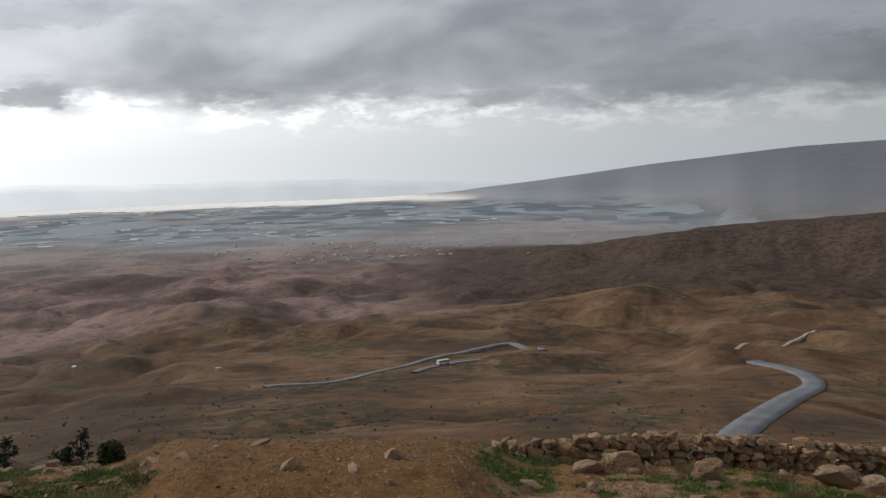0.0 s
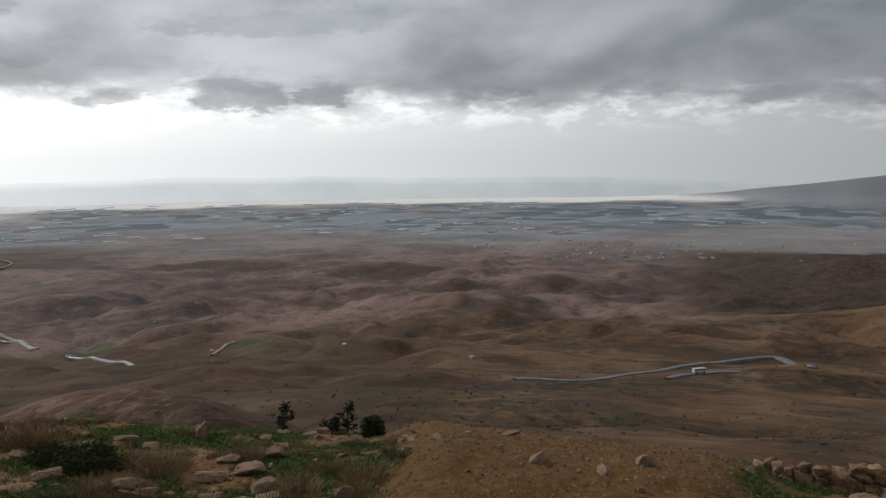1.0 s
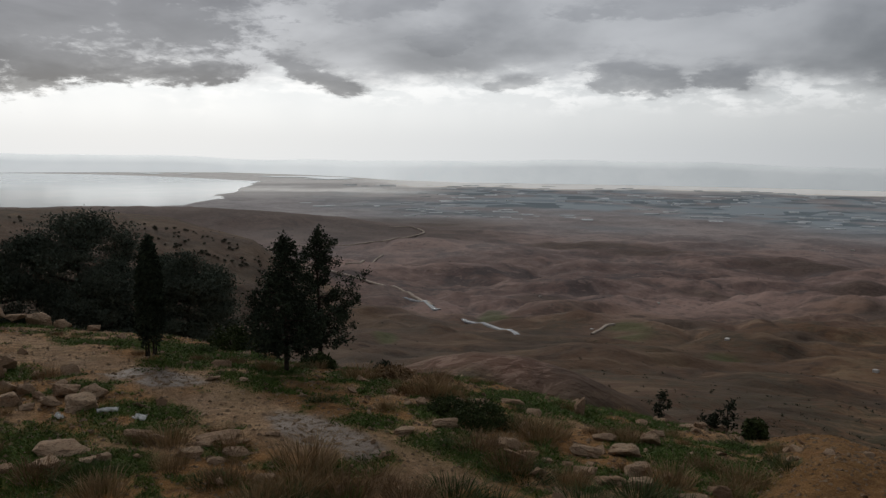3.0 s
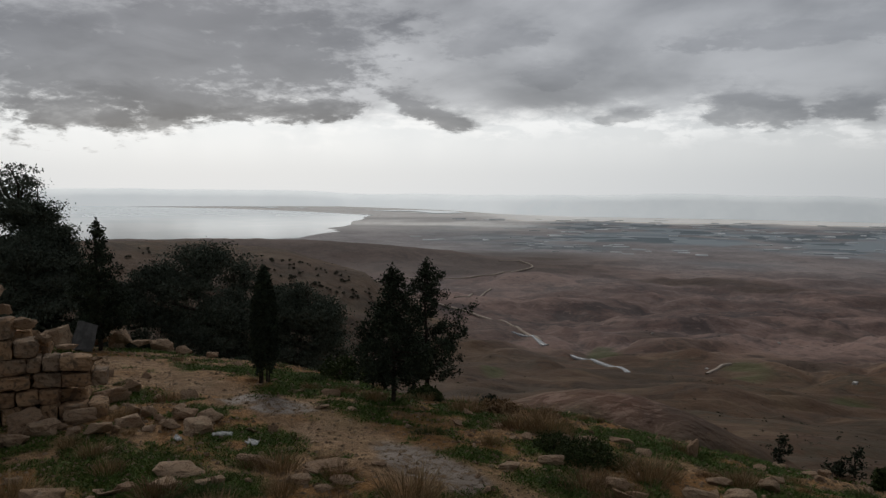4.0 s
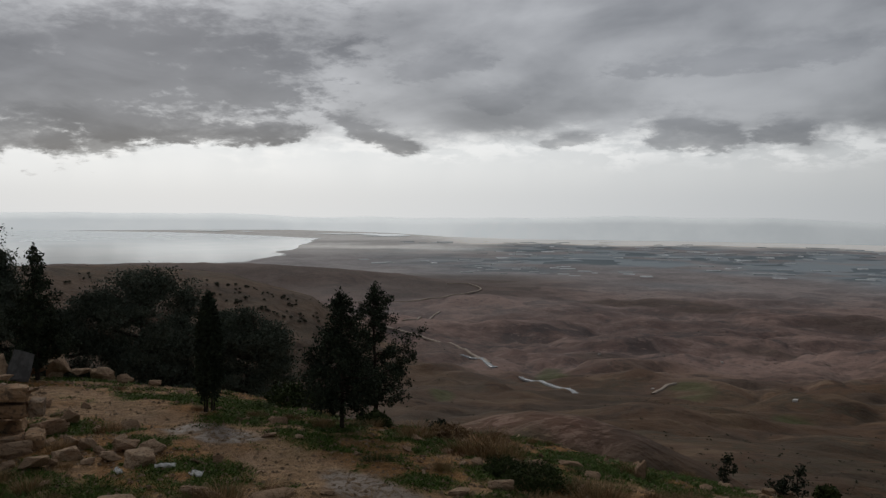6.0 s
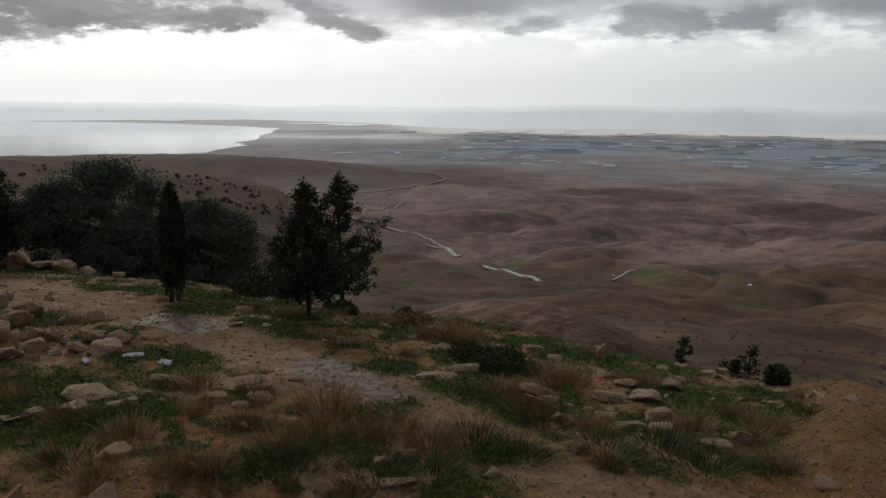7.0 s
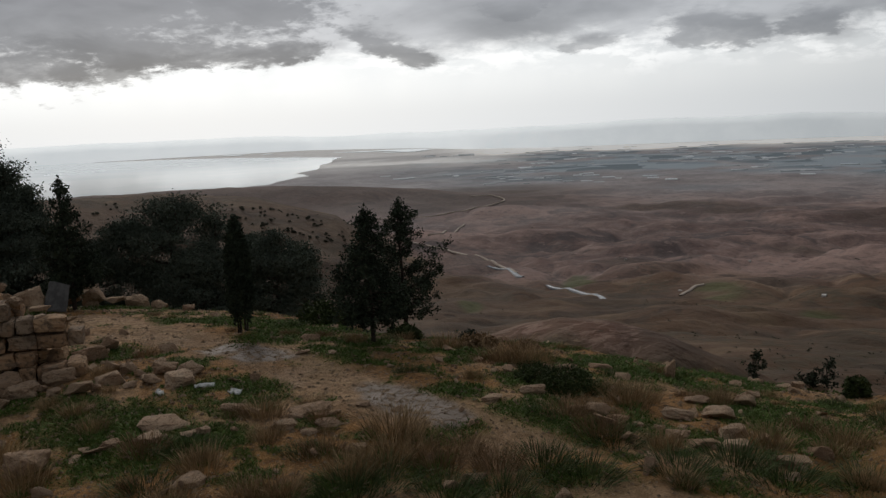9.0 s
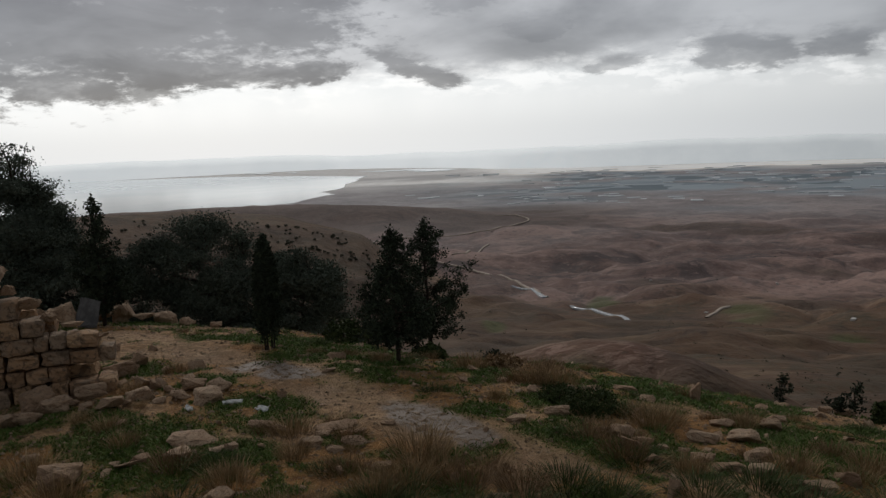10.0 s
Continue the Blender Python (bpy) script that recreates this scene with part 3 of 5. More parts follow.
def green_mask(x, y):
    g = np.zeros(np.shape(x))
    for gx, gy, s in GREEN_SPOTS:
        g = np.maximum(g, ease(np.hypot(x - gx, y - gy) / s, 1.25, 0.55))
    n = fractal(x * 0.9, y * 0.9, 4, 71)
    return np.clip(np.maximum(np.maximum(g * ease(n, -0.42, -0.05), 0.8 * ease(n, 0.12, 0.32)), 0.75 * ease(fractal(x * 3.1, y * 3.1, 2, 73), 0.30, 0.5) * ease(np.hypot(x, y), 5.5, 7.5) * ease(y + 0.6 * np.abs(x), 0.0, 2.0)), 0, 1) * (1 - 0.85 * path_mask(x, y)) * (1 - 0.93 * mound_mask(x, y))


def mound_mask(x, y):
    r, a = polar(x, y)
    wob = 2.2 * ripple(x * 0.8, y * 0.8, 81)
    return ease(a + wob, 23.0, 19.5) * ease(a + wob, -4.5, 0.5) * ease(r, 4.5, 6.5)


# ---------------------------------------------------------------- mesh helpers
def mesh_of(name, verts, faces, material, smooth=False):
    me = bpy.data.meshes.new(name)
    me.from_pydata([tuple(v) for v in verts], [], [tuple(f) for f in faces])
    me.materials.append(material)
    if smooth:
        me.polygons.foreach_set("use_smooth", [True] * len(me.polygons))
    me.update()
    return me


def part(name, me, parent, label=""):
    ob = new(name, me)
    ob.parent = parent
    return tagged(ob, label)


def thing(name, label, category, group="", at=(0, 0, 0), kind=""):
    ob = new(name)
    ob.empty_display_size = 0.1
    ob.location = at
    return tagged(ob, label, category, group, kind)


def tube(verts, faces, points, radii, sides=6):
    base = len(verts)
    for k, (p, rad) in enumerate(zip(points, radii)):
        d = Vector(points[min(k + 1, len(points) - 1)]) - Vector(points[max(k - 1, 0)])
        q = d.to_track_quat("Z", "Y")
        for s in range(sides):
            t = 2 * math.pi * s / sides
            verts.append(Vector(p) + q @ Vector((rad * math.cos(t), rad * math.sin(t), 0)))
        if k:
            for s in range(sides):
                a, b = base + (k - 1) * sides + s, base + (k - 1) * sides + (s + 1) % sides
                faces.append((a, b, b + sides, a + sides))
    faces.append(tuple(range(len(verts) - sides, len(verts))))


def leaves(centres, size, rng, stretch=1.6):
    """Small random leaf blades round the given centres, as vertices and faces."""
    c = np.asarray(centres, float)
    k = len(c)
    u = rng.normal(size=(k, 3))
    u /= np.linalg.norm(u, axis=1, keepdims=True)
    v = np.cross(u, rng.normal(size=(k, 3)))
    v /= np.linalg.norm(v, axis=1, keepdims=True)
    s = size * rng.uniform(0.6, 1.3, (k, 1))
    verts = np.stack([c - u * s * stretch, c + v * s * 0.7, c + u * s * stretch, c - v * s * 0.7], 1).reshape(-1, 3)
    faces = np.arange(4 * k).reshape(k, 4)
    return verts.tolist(), faces.tolist()


def ring_strip(line, wide):
    """Left and right edge points of a strip along a line of Vectors."""
    out = []
    for k, p in enumerate(line):
        d = (line[min(k + 1, len(line) - 1)] - line[max(k - 1, 0)]).to_2d()
        n = Vector((-d.y, d.x)).normalized() * wide / 2
        out.append((p.to_2d() + n, p.to_2d() - n))
    return out


# ---------------------------------------------------------------- the land
def build_land():
    az_list = np.concatenate([np.arange(-36, 90, 0.22), np.arange(90, 324, 3.0)])
    rr = np.concatenate([np.geomspace(0.02, 0.4, 6)[:-1], np.linspace(0.4, 5, 40)[:-1], np.geomspace(5, 32, 210)[:-1], np.geomspace(32, 2000, 300)[:-1], np.geomspace(2000, 4940, 50)])
    A, R = np.meshgrid(np.radians(az_list), rr)
    X, Y = (-R * np.sin(A)).ravel(), (R * np.cos(A)).ravel()
    Z = height(X, Y)
    nr, na = R.shape
    i, j = np.meshgrid(np.arange(nr - 1), np.arange(na), indexing="ij")
    jn = (j + 1) % na
    quads = np.stack([i * na + j, i * na + na + j, i * na + na + jn, i * na + jn], -1).reshape(-1, 4)
    quads = quads[:, ::-1]

    me = bpy.data.meshes.new("ground")
    me.vertices.add(len(X))
    me.vertices.foreach_set("co", np.stack([X, Y, Z], 1).ravel())
    me.loops.add(quads.size)
    me.loops.foreach_set("vertex_index", quads.ravel().astype(np.int32))
    me.polygons.add(len(quads))
    me.polygons.foreach_set("loop_start", np.arange(0, quads.size, 4, dtype=np.int32))
    me.polygons.foreach_set("use_smooth", np.ones(len(quads), bool))
    me.update(calc_edges=True)
    me.materials.append(GROUND)
    r, a = polar(X, Y)

    def layer(name, *three):
        col = np.ones((len(X), 4), np.float32)
        for k, v in enumerate(three):
            col[:, k] = v
        me.attributes.new(name, "FLOAT_COLOR", "POINT").data.foreach_set("color", col.ravel())

    close = r < 34
    zero = np.zeros(len(X))
    p, g, m = zero.copy(), zero.copy(), zero.copy()
    p[close], g[close], m[close] = path_mask(X[close], Y[close]), green_mask(X[close], Y[close]), mound_mask(X[close], Y[close])
    layer("cover", p, g, m)
    wob = fractal(X / 260, Y / 260, 3, 91)
    # valley colours take over with distance, putting haze into the land's colour
    low = (0.38 + 0.62 * ease(Z, FLOOR + 24, FLOOR + 4)) * ease(r + 300 * wob, 780, 1950) * (1 - 0.85 * ease(Z, FLOOR + 24, FLOOR + 40) * ease(a, 4, -3))
    # salt flats; sunlight and haze on the far strips are painted in too
    sunlit_salt = ease(r + 160 * wob, 3000, 3250) * ease(a, -6, 1) * ease(a, 50, 43) + 0.3 * ease(a, 44, 49) * ease(r + 200 * wob, 3150, 3500) + 0.25 * ease(a, 42, 47) * ease(r, 2300, 2700) + 0.5 * ease(np.abs(r - 2900 + 200 * wob), 260, 60) * ease(a, 40, 52)
    layer("country", ease(r + 160 * wob + 60 * fractal(X / 60, Y / 60, 2, 95), 380 + 330 * ease(a, 46, 54), 640 + 330 * ease(a, 46, 54)) * ease(a, -10, 4) + 0.35 * ease(r, 700, 1000) * ease(a, 4, -10), low, np.clip(sunlit_salt, 0, 1))
    crops = ease(r + 420 * wob, 1600, 2150) * ease(r + 260 * wob, 3250, 2900) * ease(a + 6 * wob, 54, 44) * ease(wob, -0.75, -0.3) * ease(fractal(X / 150, Y / 110, 3, 93), -0.5, 0.05)
    red = ease(np.abs(a - 39.5) / 9 + np.abs(r - 62) / 36, 1.15, 0.6) * ease(r, 26, 32)
    # cloud shade on the right-hand dark ridge is painted into its base colour
    dim = ease(r, 600, 690) * ease(r, 1420, 1300) * ease(a, 6, -3) * 0.92 + 0.6 * ease(np.abs(r - 1480), 330, 200) * ease(a, 36, 44)
    for ga, gr, ww, hh in DARK_SLOPES:
        dim = np.maximum(dim, 0.8 * ease(np.hypot((a - ga) / ww, np.log(np.maximum(r, 1) / gr) / hh) + 0.5 * fractal(X / 70, Y / 70, 3, 94), 1.2, 0.5))
    # darker, browner slopes below the terrace
    dim = np.maximum(dim, 0.42 * ease(a, 13, 24) * ease(r, 65, 130) * ease(r, 560, 400) + 0.25 * ease(a, 42, 48) * ease(r, 150, 220) * ease(r, 800, 600))
    lush = np.zeros(len(X))
    for ga, gr, ww, hh in GREEN_HOLLOWS:
        lush = np.maximum(lush, 0.6 * ease(np.hypot((a - ga) / ww, np.log(r / gr) / hh), 1.15, 0.5))
    # where ridges are far enough to take the haze colour
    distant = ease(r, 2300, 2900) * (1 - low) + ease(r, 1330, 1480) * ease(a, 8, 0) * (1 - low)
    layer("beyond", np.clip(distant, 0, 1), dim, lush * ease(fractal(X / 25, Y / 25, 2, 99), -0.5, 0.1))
    bush = ease(fractal(X / 30, Y / 30, 3, 97), 0.12, 0.4) * ease(r, 30, 60) * ease(r, 900, 500)
    layer("growth", crops, red, np.clip(bush, 0, 1))
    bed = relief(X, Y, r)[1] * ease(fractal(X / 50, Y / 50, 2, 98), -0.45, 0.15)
    damp, scree = zero.copy(), zero.copy()
    for wa, we, ws in PUDDLES:
        q = spot(wa, we, 4, 40)
        damp[close] = np.maximum(damp[close], ease(np.hypot(X[close] - q.x, Y[close] - q.y) / ws + 0.35 * ripple(X[close] * 2.3, Y[close] * 2.3, 63), 1.2, 0.75))
    scree[close] = ease(fractal(X[close] * 0.6, Y[close] * 0.6, 3, 65), 0.0, 0.3)
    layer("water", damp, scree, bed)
    return tagged(new("ground", me), "stony hilltop and bare brown hills falling to a flat valley", "ground", kind="structure")


# wet hollows of the path: azimuth, elevation, radius
PUDDLES = [(64.2, -14.7, 0.5), (62.2, -15.2, 0.55), (54.2, -18.3, 0.45), (52.8, -18.9, 0.5), (51.2, -19.7, 0.5), (49.8, -20.2, 0.4)]
# damp green hollows on the slopes: azimuth, distance, half width, half depth
GREEN_HOLLOWS = [(spot_a, math.hypot(*spot(spot_a, spot_e, 60, 2000).xy), ww, hh) for spot_a, spot_e, ww, hh in
                 ((40.0, -11.6, 1.3, 0.12), (30.8, -12.2, 1.9, 0.10), (47.5, -13.0, 1.0, 0.06), (-23.5, -13.6, 1.0, 0.05), (24.5, -13.6, 1.4, 0.03))]
# dark stony slopes among the foothills
DARK_SLOPES = [(da, math.hypot(*spot(da, de, 60, 2000).xy), ww, hh) for da, de, ww, hh in
               ((20.0, -7.05, 4.2, 0.06), (34.0, -6.5, 5.0, 0.05), (30.5, -7.0, 3.0, 0.04), (20.4, -11.9, 2.6, 0.06), (28.0, -11.3, 3.0, 0.05), (13.0, -10.0, 4.0, 0.08),
                (8.0, -8.6, 4.0, 0.06), (44.0, -5.3, 3.5, 0.05), (16.0, -8.6, 3.0, 0.04), (25.0, -9.4, 3.0, 0.03), (37.0, -10.2, 2.6, 0.04), (-10.0, -15.5, 3.5, 0.05), (-7.0, -17.6, 2.2, 0.06), (-26.0, -17.0, 4.0, 0.10), (9.0, -16.2, 2.5, 0.03), (14.0, -15.2, 2.0, 0.03))]
build_land()


def flat_patch(name, outline, z, material, label, category):
    """A level sheet bounded by (azimuth, distance) corners."""
    pts = [heading(a, r, z) for a, r in outline]
    if sum(p.x * q.y - p.y * q.x for p, q in zip(pts, pts[1:] + pts[:1])) < 0:
        pts.reverse()
    me = mesh_of(name, pts, [list(range(len(pts)))], material)
    return tagged(new(name, me), label, category, kind="structure")


def wavy(points, steps, seed, amount):
    out = []
    for (a0, r0), (a1, r1) in zip(points, points[1:]):
        for k in range(steps):
            t = k / steps
            a, r = a0 + (a1 - a0) * t, r0 + (r1 - r0) * t
            s = amount * float(ripple(a * 2.1 + r * 0.013, r * 0.004, seed))
            out.append((a + s, r * (1 + 0.012 * s)))
    return out


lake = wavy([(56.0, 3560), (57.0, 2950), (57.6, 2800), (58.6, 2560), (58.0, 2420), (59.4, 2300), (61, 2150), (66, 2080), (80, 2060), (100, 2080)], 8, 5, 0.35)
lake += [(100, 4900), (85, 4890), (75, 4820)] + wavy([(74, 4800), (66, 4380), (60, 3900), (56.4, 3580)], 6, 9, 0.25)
flat_patch("water", lake, FLOOR + 0.9, WATER, "pale wide lake, coloured near white for the overcast sky it mirrors", "lake")
for outline in ([(56.5, 4120), (54.5, 3960), (53.2, 3980), (51.6, 3800), (49.6, 3830), (50.2, 3980), (52.5, 4120), (54, 4070)],
                [(53.6, 3790), (52.0, 3740), (50.0, 3730), (50.3, 3780), (52, 3810)],
                [(64.2, 4560), (62.6, 4430), (61.9, 4480), (62.6, 4600)], [(61.2, 4420), (60.6, 4330), (60.2, 4370), (60.7, 4450)]):
    flat_patch("water", outline, FLOOR + 2.0, BRINE, "bright evaporation pond on the valley floor", "pond")


def build_mountains():
    verts, faces = [], []
    steps = 260
    for k in range(steps + 1):
        a = -40 + 140 * k / steps
        crest = np.interp(a, [-40, -5, 5, 25, 50, 60, 74, 100], [-1.6, -1.6, -1.2, -0.9, -0.95, -0.75, -0.5, -0.4])
        crest = crest + 0.28 * float(fractal(a / 9, a * 0.0, 4, 101))
        foot = np.interp(a, [42, 47, 51, 58], [3520, 3750, 4200, 4720])
        verts += [heading(a, foot, FLOOR - 2), heading(a, foot + 60, (foot + 60) * math.tan(radians(crest - 0.5))), heading(a, foot + 140, (foot + 140) * math.tan(radians(crest))), heading(a, foot + 210, FLOOR - 2)]
        if k:
            b = 4 * k
            for s in range(3):
                faces.append((b - 4 + s, b + s, b + s + 1, b - 3 + s))
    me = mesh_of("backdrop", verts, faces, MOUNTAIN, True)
    tagged(new("backdrop", me), "faint blue-grey mountains beyond the valley, their haze painted as glow", "mountains", kind="structure")


build_mountains()


def smooth_line(points, steps=10):
    """A rounded line through points."""
    pts = [Vector(p) for p in points]
    pts = [2 * pts[0] - pts[1]] + pts + [2 * pts[-1] - pts[-2]]
    out = []
    for k in range(1, len(pts) - 2):
        p0, p1, p2, p3 = pts[k - 1:k + 3]
        for s in range(steps):
            t = s / steps
            out.append(0.5 * (2 * p1 + (p2 - p0) * t + (2 * p0 - 5 * p1 + 4 * p2 - p3) * t * t + (3 * p1 - p0 - 3 * p2 + p3) * t ** 3))
    return out + [pts[-2]]


def road(name, sights, wide, material, label, category="road", lo=30.0, hi=4900.0, leap=1.14, placed=False):
    pts = []
    for a, e in sights:
        p = on_land(*heading(a, e).xy) if placed else spot(a, e, lo, hi)
        if pts:
            # keep the roadway from leaping between slopes
            far = min(max(p.xy.length, pts[-1].xy.length / leap), leap * pts[-1].xy.length)
            p = on_land(*heading(a, far).xy)
        pts.append(p)
    line = smooth_line([(p.x, p.y, 0) for p in pts])
    verts, faces = [], []
    strip = ring_strip(line, wide)
    level = np.array([[float(height(q.x, q.y)) for q in (l, l.lerp(r, 0.33), l.lerp(r, 0.67), r)] for l, r in strip])
    padded = np.concatenate([level[:1]] * 4 + [level] + [level[-1:]] * 4)
    even = np.maximum(np.mean([padded[k:k + len(level)] for k in range(9)], 0), level - 0.15)
    for k, (l, r) in enumerate(strip):
        row = [l.lerp(r, t) for t in (0, 0.33, 0.67, 1)]
        zs = even[k].tolist()
        up = 0.10 + 0.0012 * row[0].length
        zs = [0.6 * q + 0.4 * sum(zs) / 4 + up for q in zs]
        verts += [(row[0].x, row[0].y, zs[0] - 1.2), *[(*q, z) for q, z in zip(row, zs)], (row[3].x, row[3].y, zs[3] - 1.2)]
        if k:
            b = 6 * k
            faces += [(b - 6 + s, b + s, b + s + 1, b - 5 + s) for s in range(5)]
    me = mesh_of(name, verts, faces, material, True)
    return tagged(new(name, me), label, category, kind="structure")


road("road", [(a, r) for a, r, e in BENCH], 5.0, TAR, "narrow grey asphalt road winding down the hillside", leap=1.7, placed=True)
road("road", [(12.5, -14.8), (11.7, -14.75), (7.5, -14.72), (3.5, -13.85), (0.4, -13.0), (-4.4, -12.65), (-6.3, -12.9), (-6.7, -13.1)], 2.8, TAR, "pale asphalt road rounding a bare spur", lo=120)
road("road", [(-2.4, -13.66), (-0.8, -13.85), (0.8, -14.08), (2.2, -14.4)], 2.8, TAR, "short lower stretch of pale asphalt road", lo=120)
road("road", [(53.5, -8.1), (51.0, -8.6), (48.8, -9.25), (46.2, -10.2), (44.2, -11.06)], 2.2, TRACK, "pale track on the far hillside", "track", lo=250)
road("road", [(46.2, -10.35), (45.2, -10.6), (44.2, -11.06), (43.8, -11.15)], 3.2, WET_TAR, "wet asphalt road in the valley, coloured pale for its shine", lo=120)
road("road", [(42.1, -11.77), (40.2, -12.3), (38.3, -12.72)], 2.8, WET_TAR, "wet asphalt road on the brown slope, coloured pale for its shine", lo=120)
road("road", [(33.2, -12.5), (32.7, -12.2), (32.3, -11.9), (31.7, -11.75)], 1.8, TRACK, "pale track beside a green hollow", "track", lo=120)
road("road", [(-19.5, -12.75), (-21.6, -11.4), (-22.0, -10.9), (-24.2, -10.2)], 1.5, TRACK, "dirt track climbing a bare hill", "track", lo=120)
road("road", [(57, -7.05), (52, -6.75), (48.5, -6.55), (45.0, -5.95), (45.6, -5.55), (47.2, -5.5)], 2.6, TRACK, "thin pale track looping over the foothills", "track", lo=800)
road("road", [(50.2, -8.05), (49.2, -7.95), (48.3, -7.7), (47.7, -7.45)], 2.2, TRACK, "thin pale track on a low hill", "track", lo=300)


# ---------------------------------------------------------------- stones
def rock_mesh(seed, fine=2, count=15, box=0.45):
    """A broken stone: the hull of a few points, its faces split and roughened."""
    rng = random.Random(seed)
    bm = bmesh.new()
    for _ in range(count):
        p = Vector(rng.uniform(-1, 1) for _ in range(3))
        m = max(abs(c) for c in p)
        bm.verts.new(p * ((1 - box) / p.length + box / m) * rng.uniform(0.86, 1.0))
    out = bmesh.ops.convex_hull(bm, input=bm.verts[:])
    bmesh.ops.delete(bm, geom=[g for g in out["geom_interior"] if isinstance(g, bmesh.types.BMVert)], context="VERTS")
    bmesh.ops.bevel(bm, geom=bm.edges[:], offset=0.06, segments=1, affect="EDGES")
    bmesh.ops.triangulate(bm, faces=bm.faces[:])
    if fine > 1:
        for limit in (0.4, 0.22):
            bmesh.ops.subdivide_edges(bm, edges=[e for e in bm.edges if e.calc_length() > limit], cuts=1)
            bmesh.ops.triangulate(bm, faces=bm.faces[:])
    off = Vector((seed * 3.1, seed * 1.7, 0))
    for v in bm.verts:
        p = v.co
        v.co = p * (1 + 0.14 * noise.noise(p * 1.7 + off) + 0.10 * noise.noise(p * 4.5 + off) + 0.06 * noise.noise(p * 10.0 - off))
    bmesh.ops.recalc_face_normals(bm, faces=bm.faces)
    me = bpy.data.meshes.new("rock")
    bm.to_mesh(me)
    bm.free()
    size = [max(abs(v.co[k]) for v in me.vertices) for k in range(3)]
    for v in me.vertices:
        v.co = Vector(v.co[k] / (2 * size[k]) for k in range(3))
    me.materials.append(ROCK)
    return me


ROCKS = [rock_mesh(k, 2, 12 + k % 5) for k in range(12)]
PEBBLE_ROCKS = [rock_mesh(40 + k, 1, 10) for k in range(8)]
dice = random.Random(7)


def rock(at, wide, tall, deep, label, category="rock", group="", name="rock", sink=0.28, turn=None, tilt=8, small=False):
    ob = new(name, dice.choice(PEBBLE_ROCKS if small else ROCKS))
    t = dice.uniform(0, 360) if turn is None else turn
    ob.matrix_world = pose(at.x, at.y, at.z + tall * (0.5 - sink), dice.uniform(-tilt, tilt), dice.uniform(-tilt, tilt), t)
    ob.scale = (wide, deep, tall)
    return tagged(ob, label, category, group)


# single rocks of the slope: azimuth, elevation, width, height
# (the last two are the spans in degrees of what is seen from the eye)
SLABS = [(59.4, -15.4, 1.09, 0.29), (59.1, -19.2, 3.09, 0.55), (58.0, -19.6, 2.00, 0.40), (57.8, -20.2, 2.18, 0.55), (61.1, -20.1, 2.00, 0.73), (64.1, -18.5, 2.00, 0.55), (56.2, -22.0, 1.73, 0.64), (60.1, -19.6, 1.27, 0.40),
         (66.4, -19.7, 0.91, 0.55), (55.5, -19.2, 1.09, 0.33), (59.2, -20.6, 1.46, 0.40), (31.8, -22.0, 2.62, 0.67), (26.6, -22.7, 2.83, 0.73), (29.9, -22.1, 1.99, 0.73), (41.1, -17.4, 1.57, 0.46), (38.6, -17.3, 1.89, 0.42), (-5.8, -21.9, 1.9, 0.4), (48.5, -26.2, 2.8, 0.6)]
BOULDERS = [(39.0, -20.2, 1.78, 0.84), (37.7, -20.7, 1.57, 0.63), (33.5, -20.4, 2.30, 1.05), (31.0, -20.3, 2.1, 0.9), (30.1, -21.4, 1.99, 1.01), (33.7, -21.7, 1.78, 0.73), (24.6, -22.1, 1.78, 1.09), (29.0, -18.9, 1.26, 0.63),
            (29.3, -19.4, 1.36, 0.84), (26.1, -17.9, 1.05, 0.52), (36.4, -21.0, 0.94, 0.38), (34.9, -21.2, 0.84, 0.42), (43.4, -18.9, 1.99, 0.84), (40.5, -20.1, 1.47, 0.63), (46.4, -19.3, 1.47, 0.52), (24.9, -17.9, 1.26, 0.46), (27.0, -18.2, 1.26, 0.42), (32.4, -19.4, 1.68, 0.63)]
WALL_BOULDERS = [(-17.8, -21.0, 2.3, 1.7), (-25.6, -20.6, 2.6, 1.6), (-27.6, -20.6, 2.1, 1.2), (-12.2, -20.5, 3.0, 1.7), (-9.7, -21.0, 2.2, 1.1), (20.3, -19.4, 0.9, 0.5), (4.2, -21.6, 0.6, 0.4)]
OUTCROP = [(68.7, -18.9, 3.6, 0.8), (77.2, -20.1, 2.86, 1.53), (72.3, -19.6, 1.43, 0.57), (70.0, -19.6, 2.10, 0.53), (67.7, -22.8, 2.48, 0.95), (66.4, -19.8, 1.05, 0.67), (67.3, -19.8, 1.15, 0.57), (78.6, -18.3, 1.15, 0.48)]
FALLEN = [(77.9, -15.3, 2.29, 1.15), (77.1, -15.7, 2.48, 0.95), (74.7, -15.2, 2.20, 1.15), (76.0, -14.9, 1.53, 1.05), (77.4, -14.2, 2.20, 1.15), (78.6, -16.2, 1.72, 0.95), (79.8, -16.3, 1.24, 0.95), (73.8, -16.1, 1.81, 0.86),
          (71.8, -15.8, 2.10, 1.05), (72.8, -14.1, 2.29, 1.15), (71.7, -13.7, 1.18, 0.95), (70.7, -15.3, 1.15, 0.76), (68.8, -15.2, 1.15, 0.61), (68.4, -15.6, 1.72, 0.73), (66.8, -15.9, 1.81, 1.05), (67.6, -16.5, 2.10, 0.95),
          (69.3, -16.1, 1.43, 0.67), (70.0, -15.6, 0.76, 0.57), (75.9, -15.6, 0.76, 0.48), (72.8, -16.1, 0.76, 0.57), (75.2, -15.9, 0.95, 0.42), (70.7, -16.2, 0.95, 0.38)]
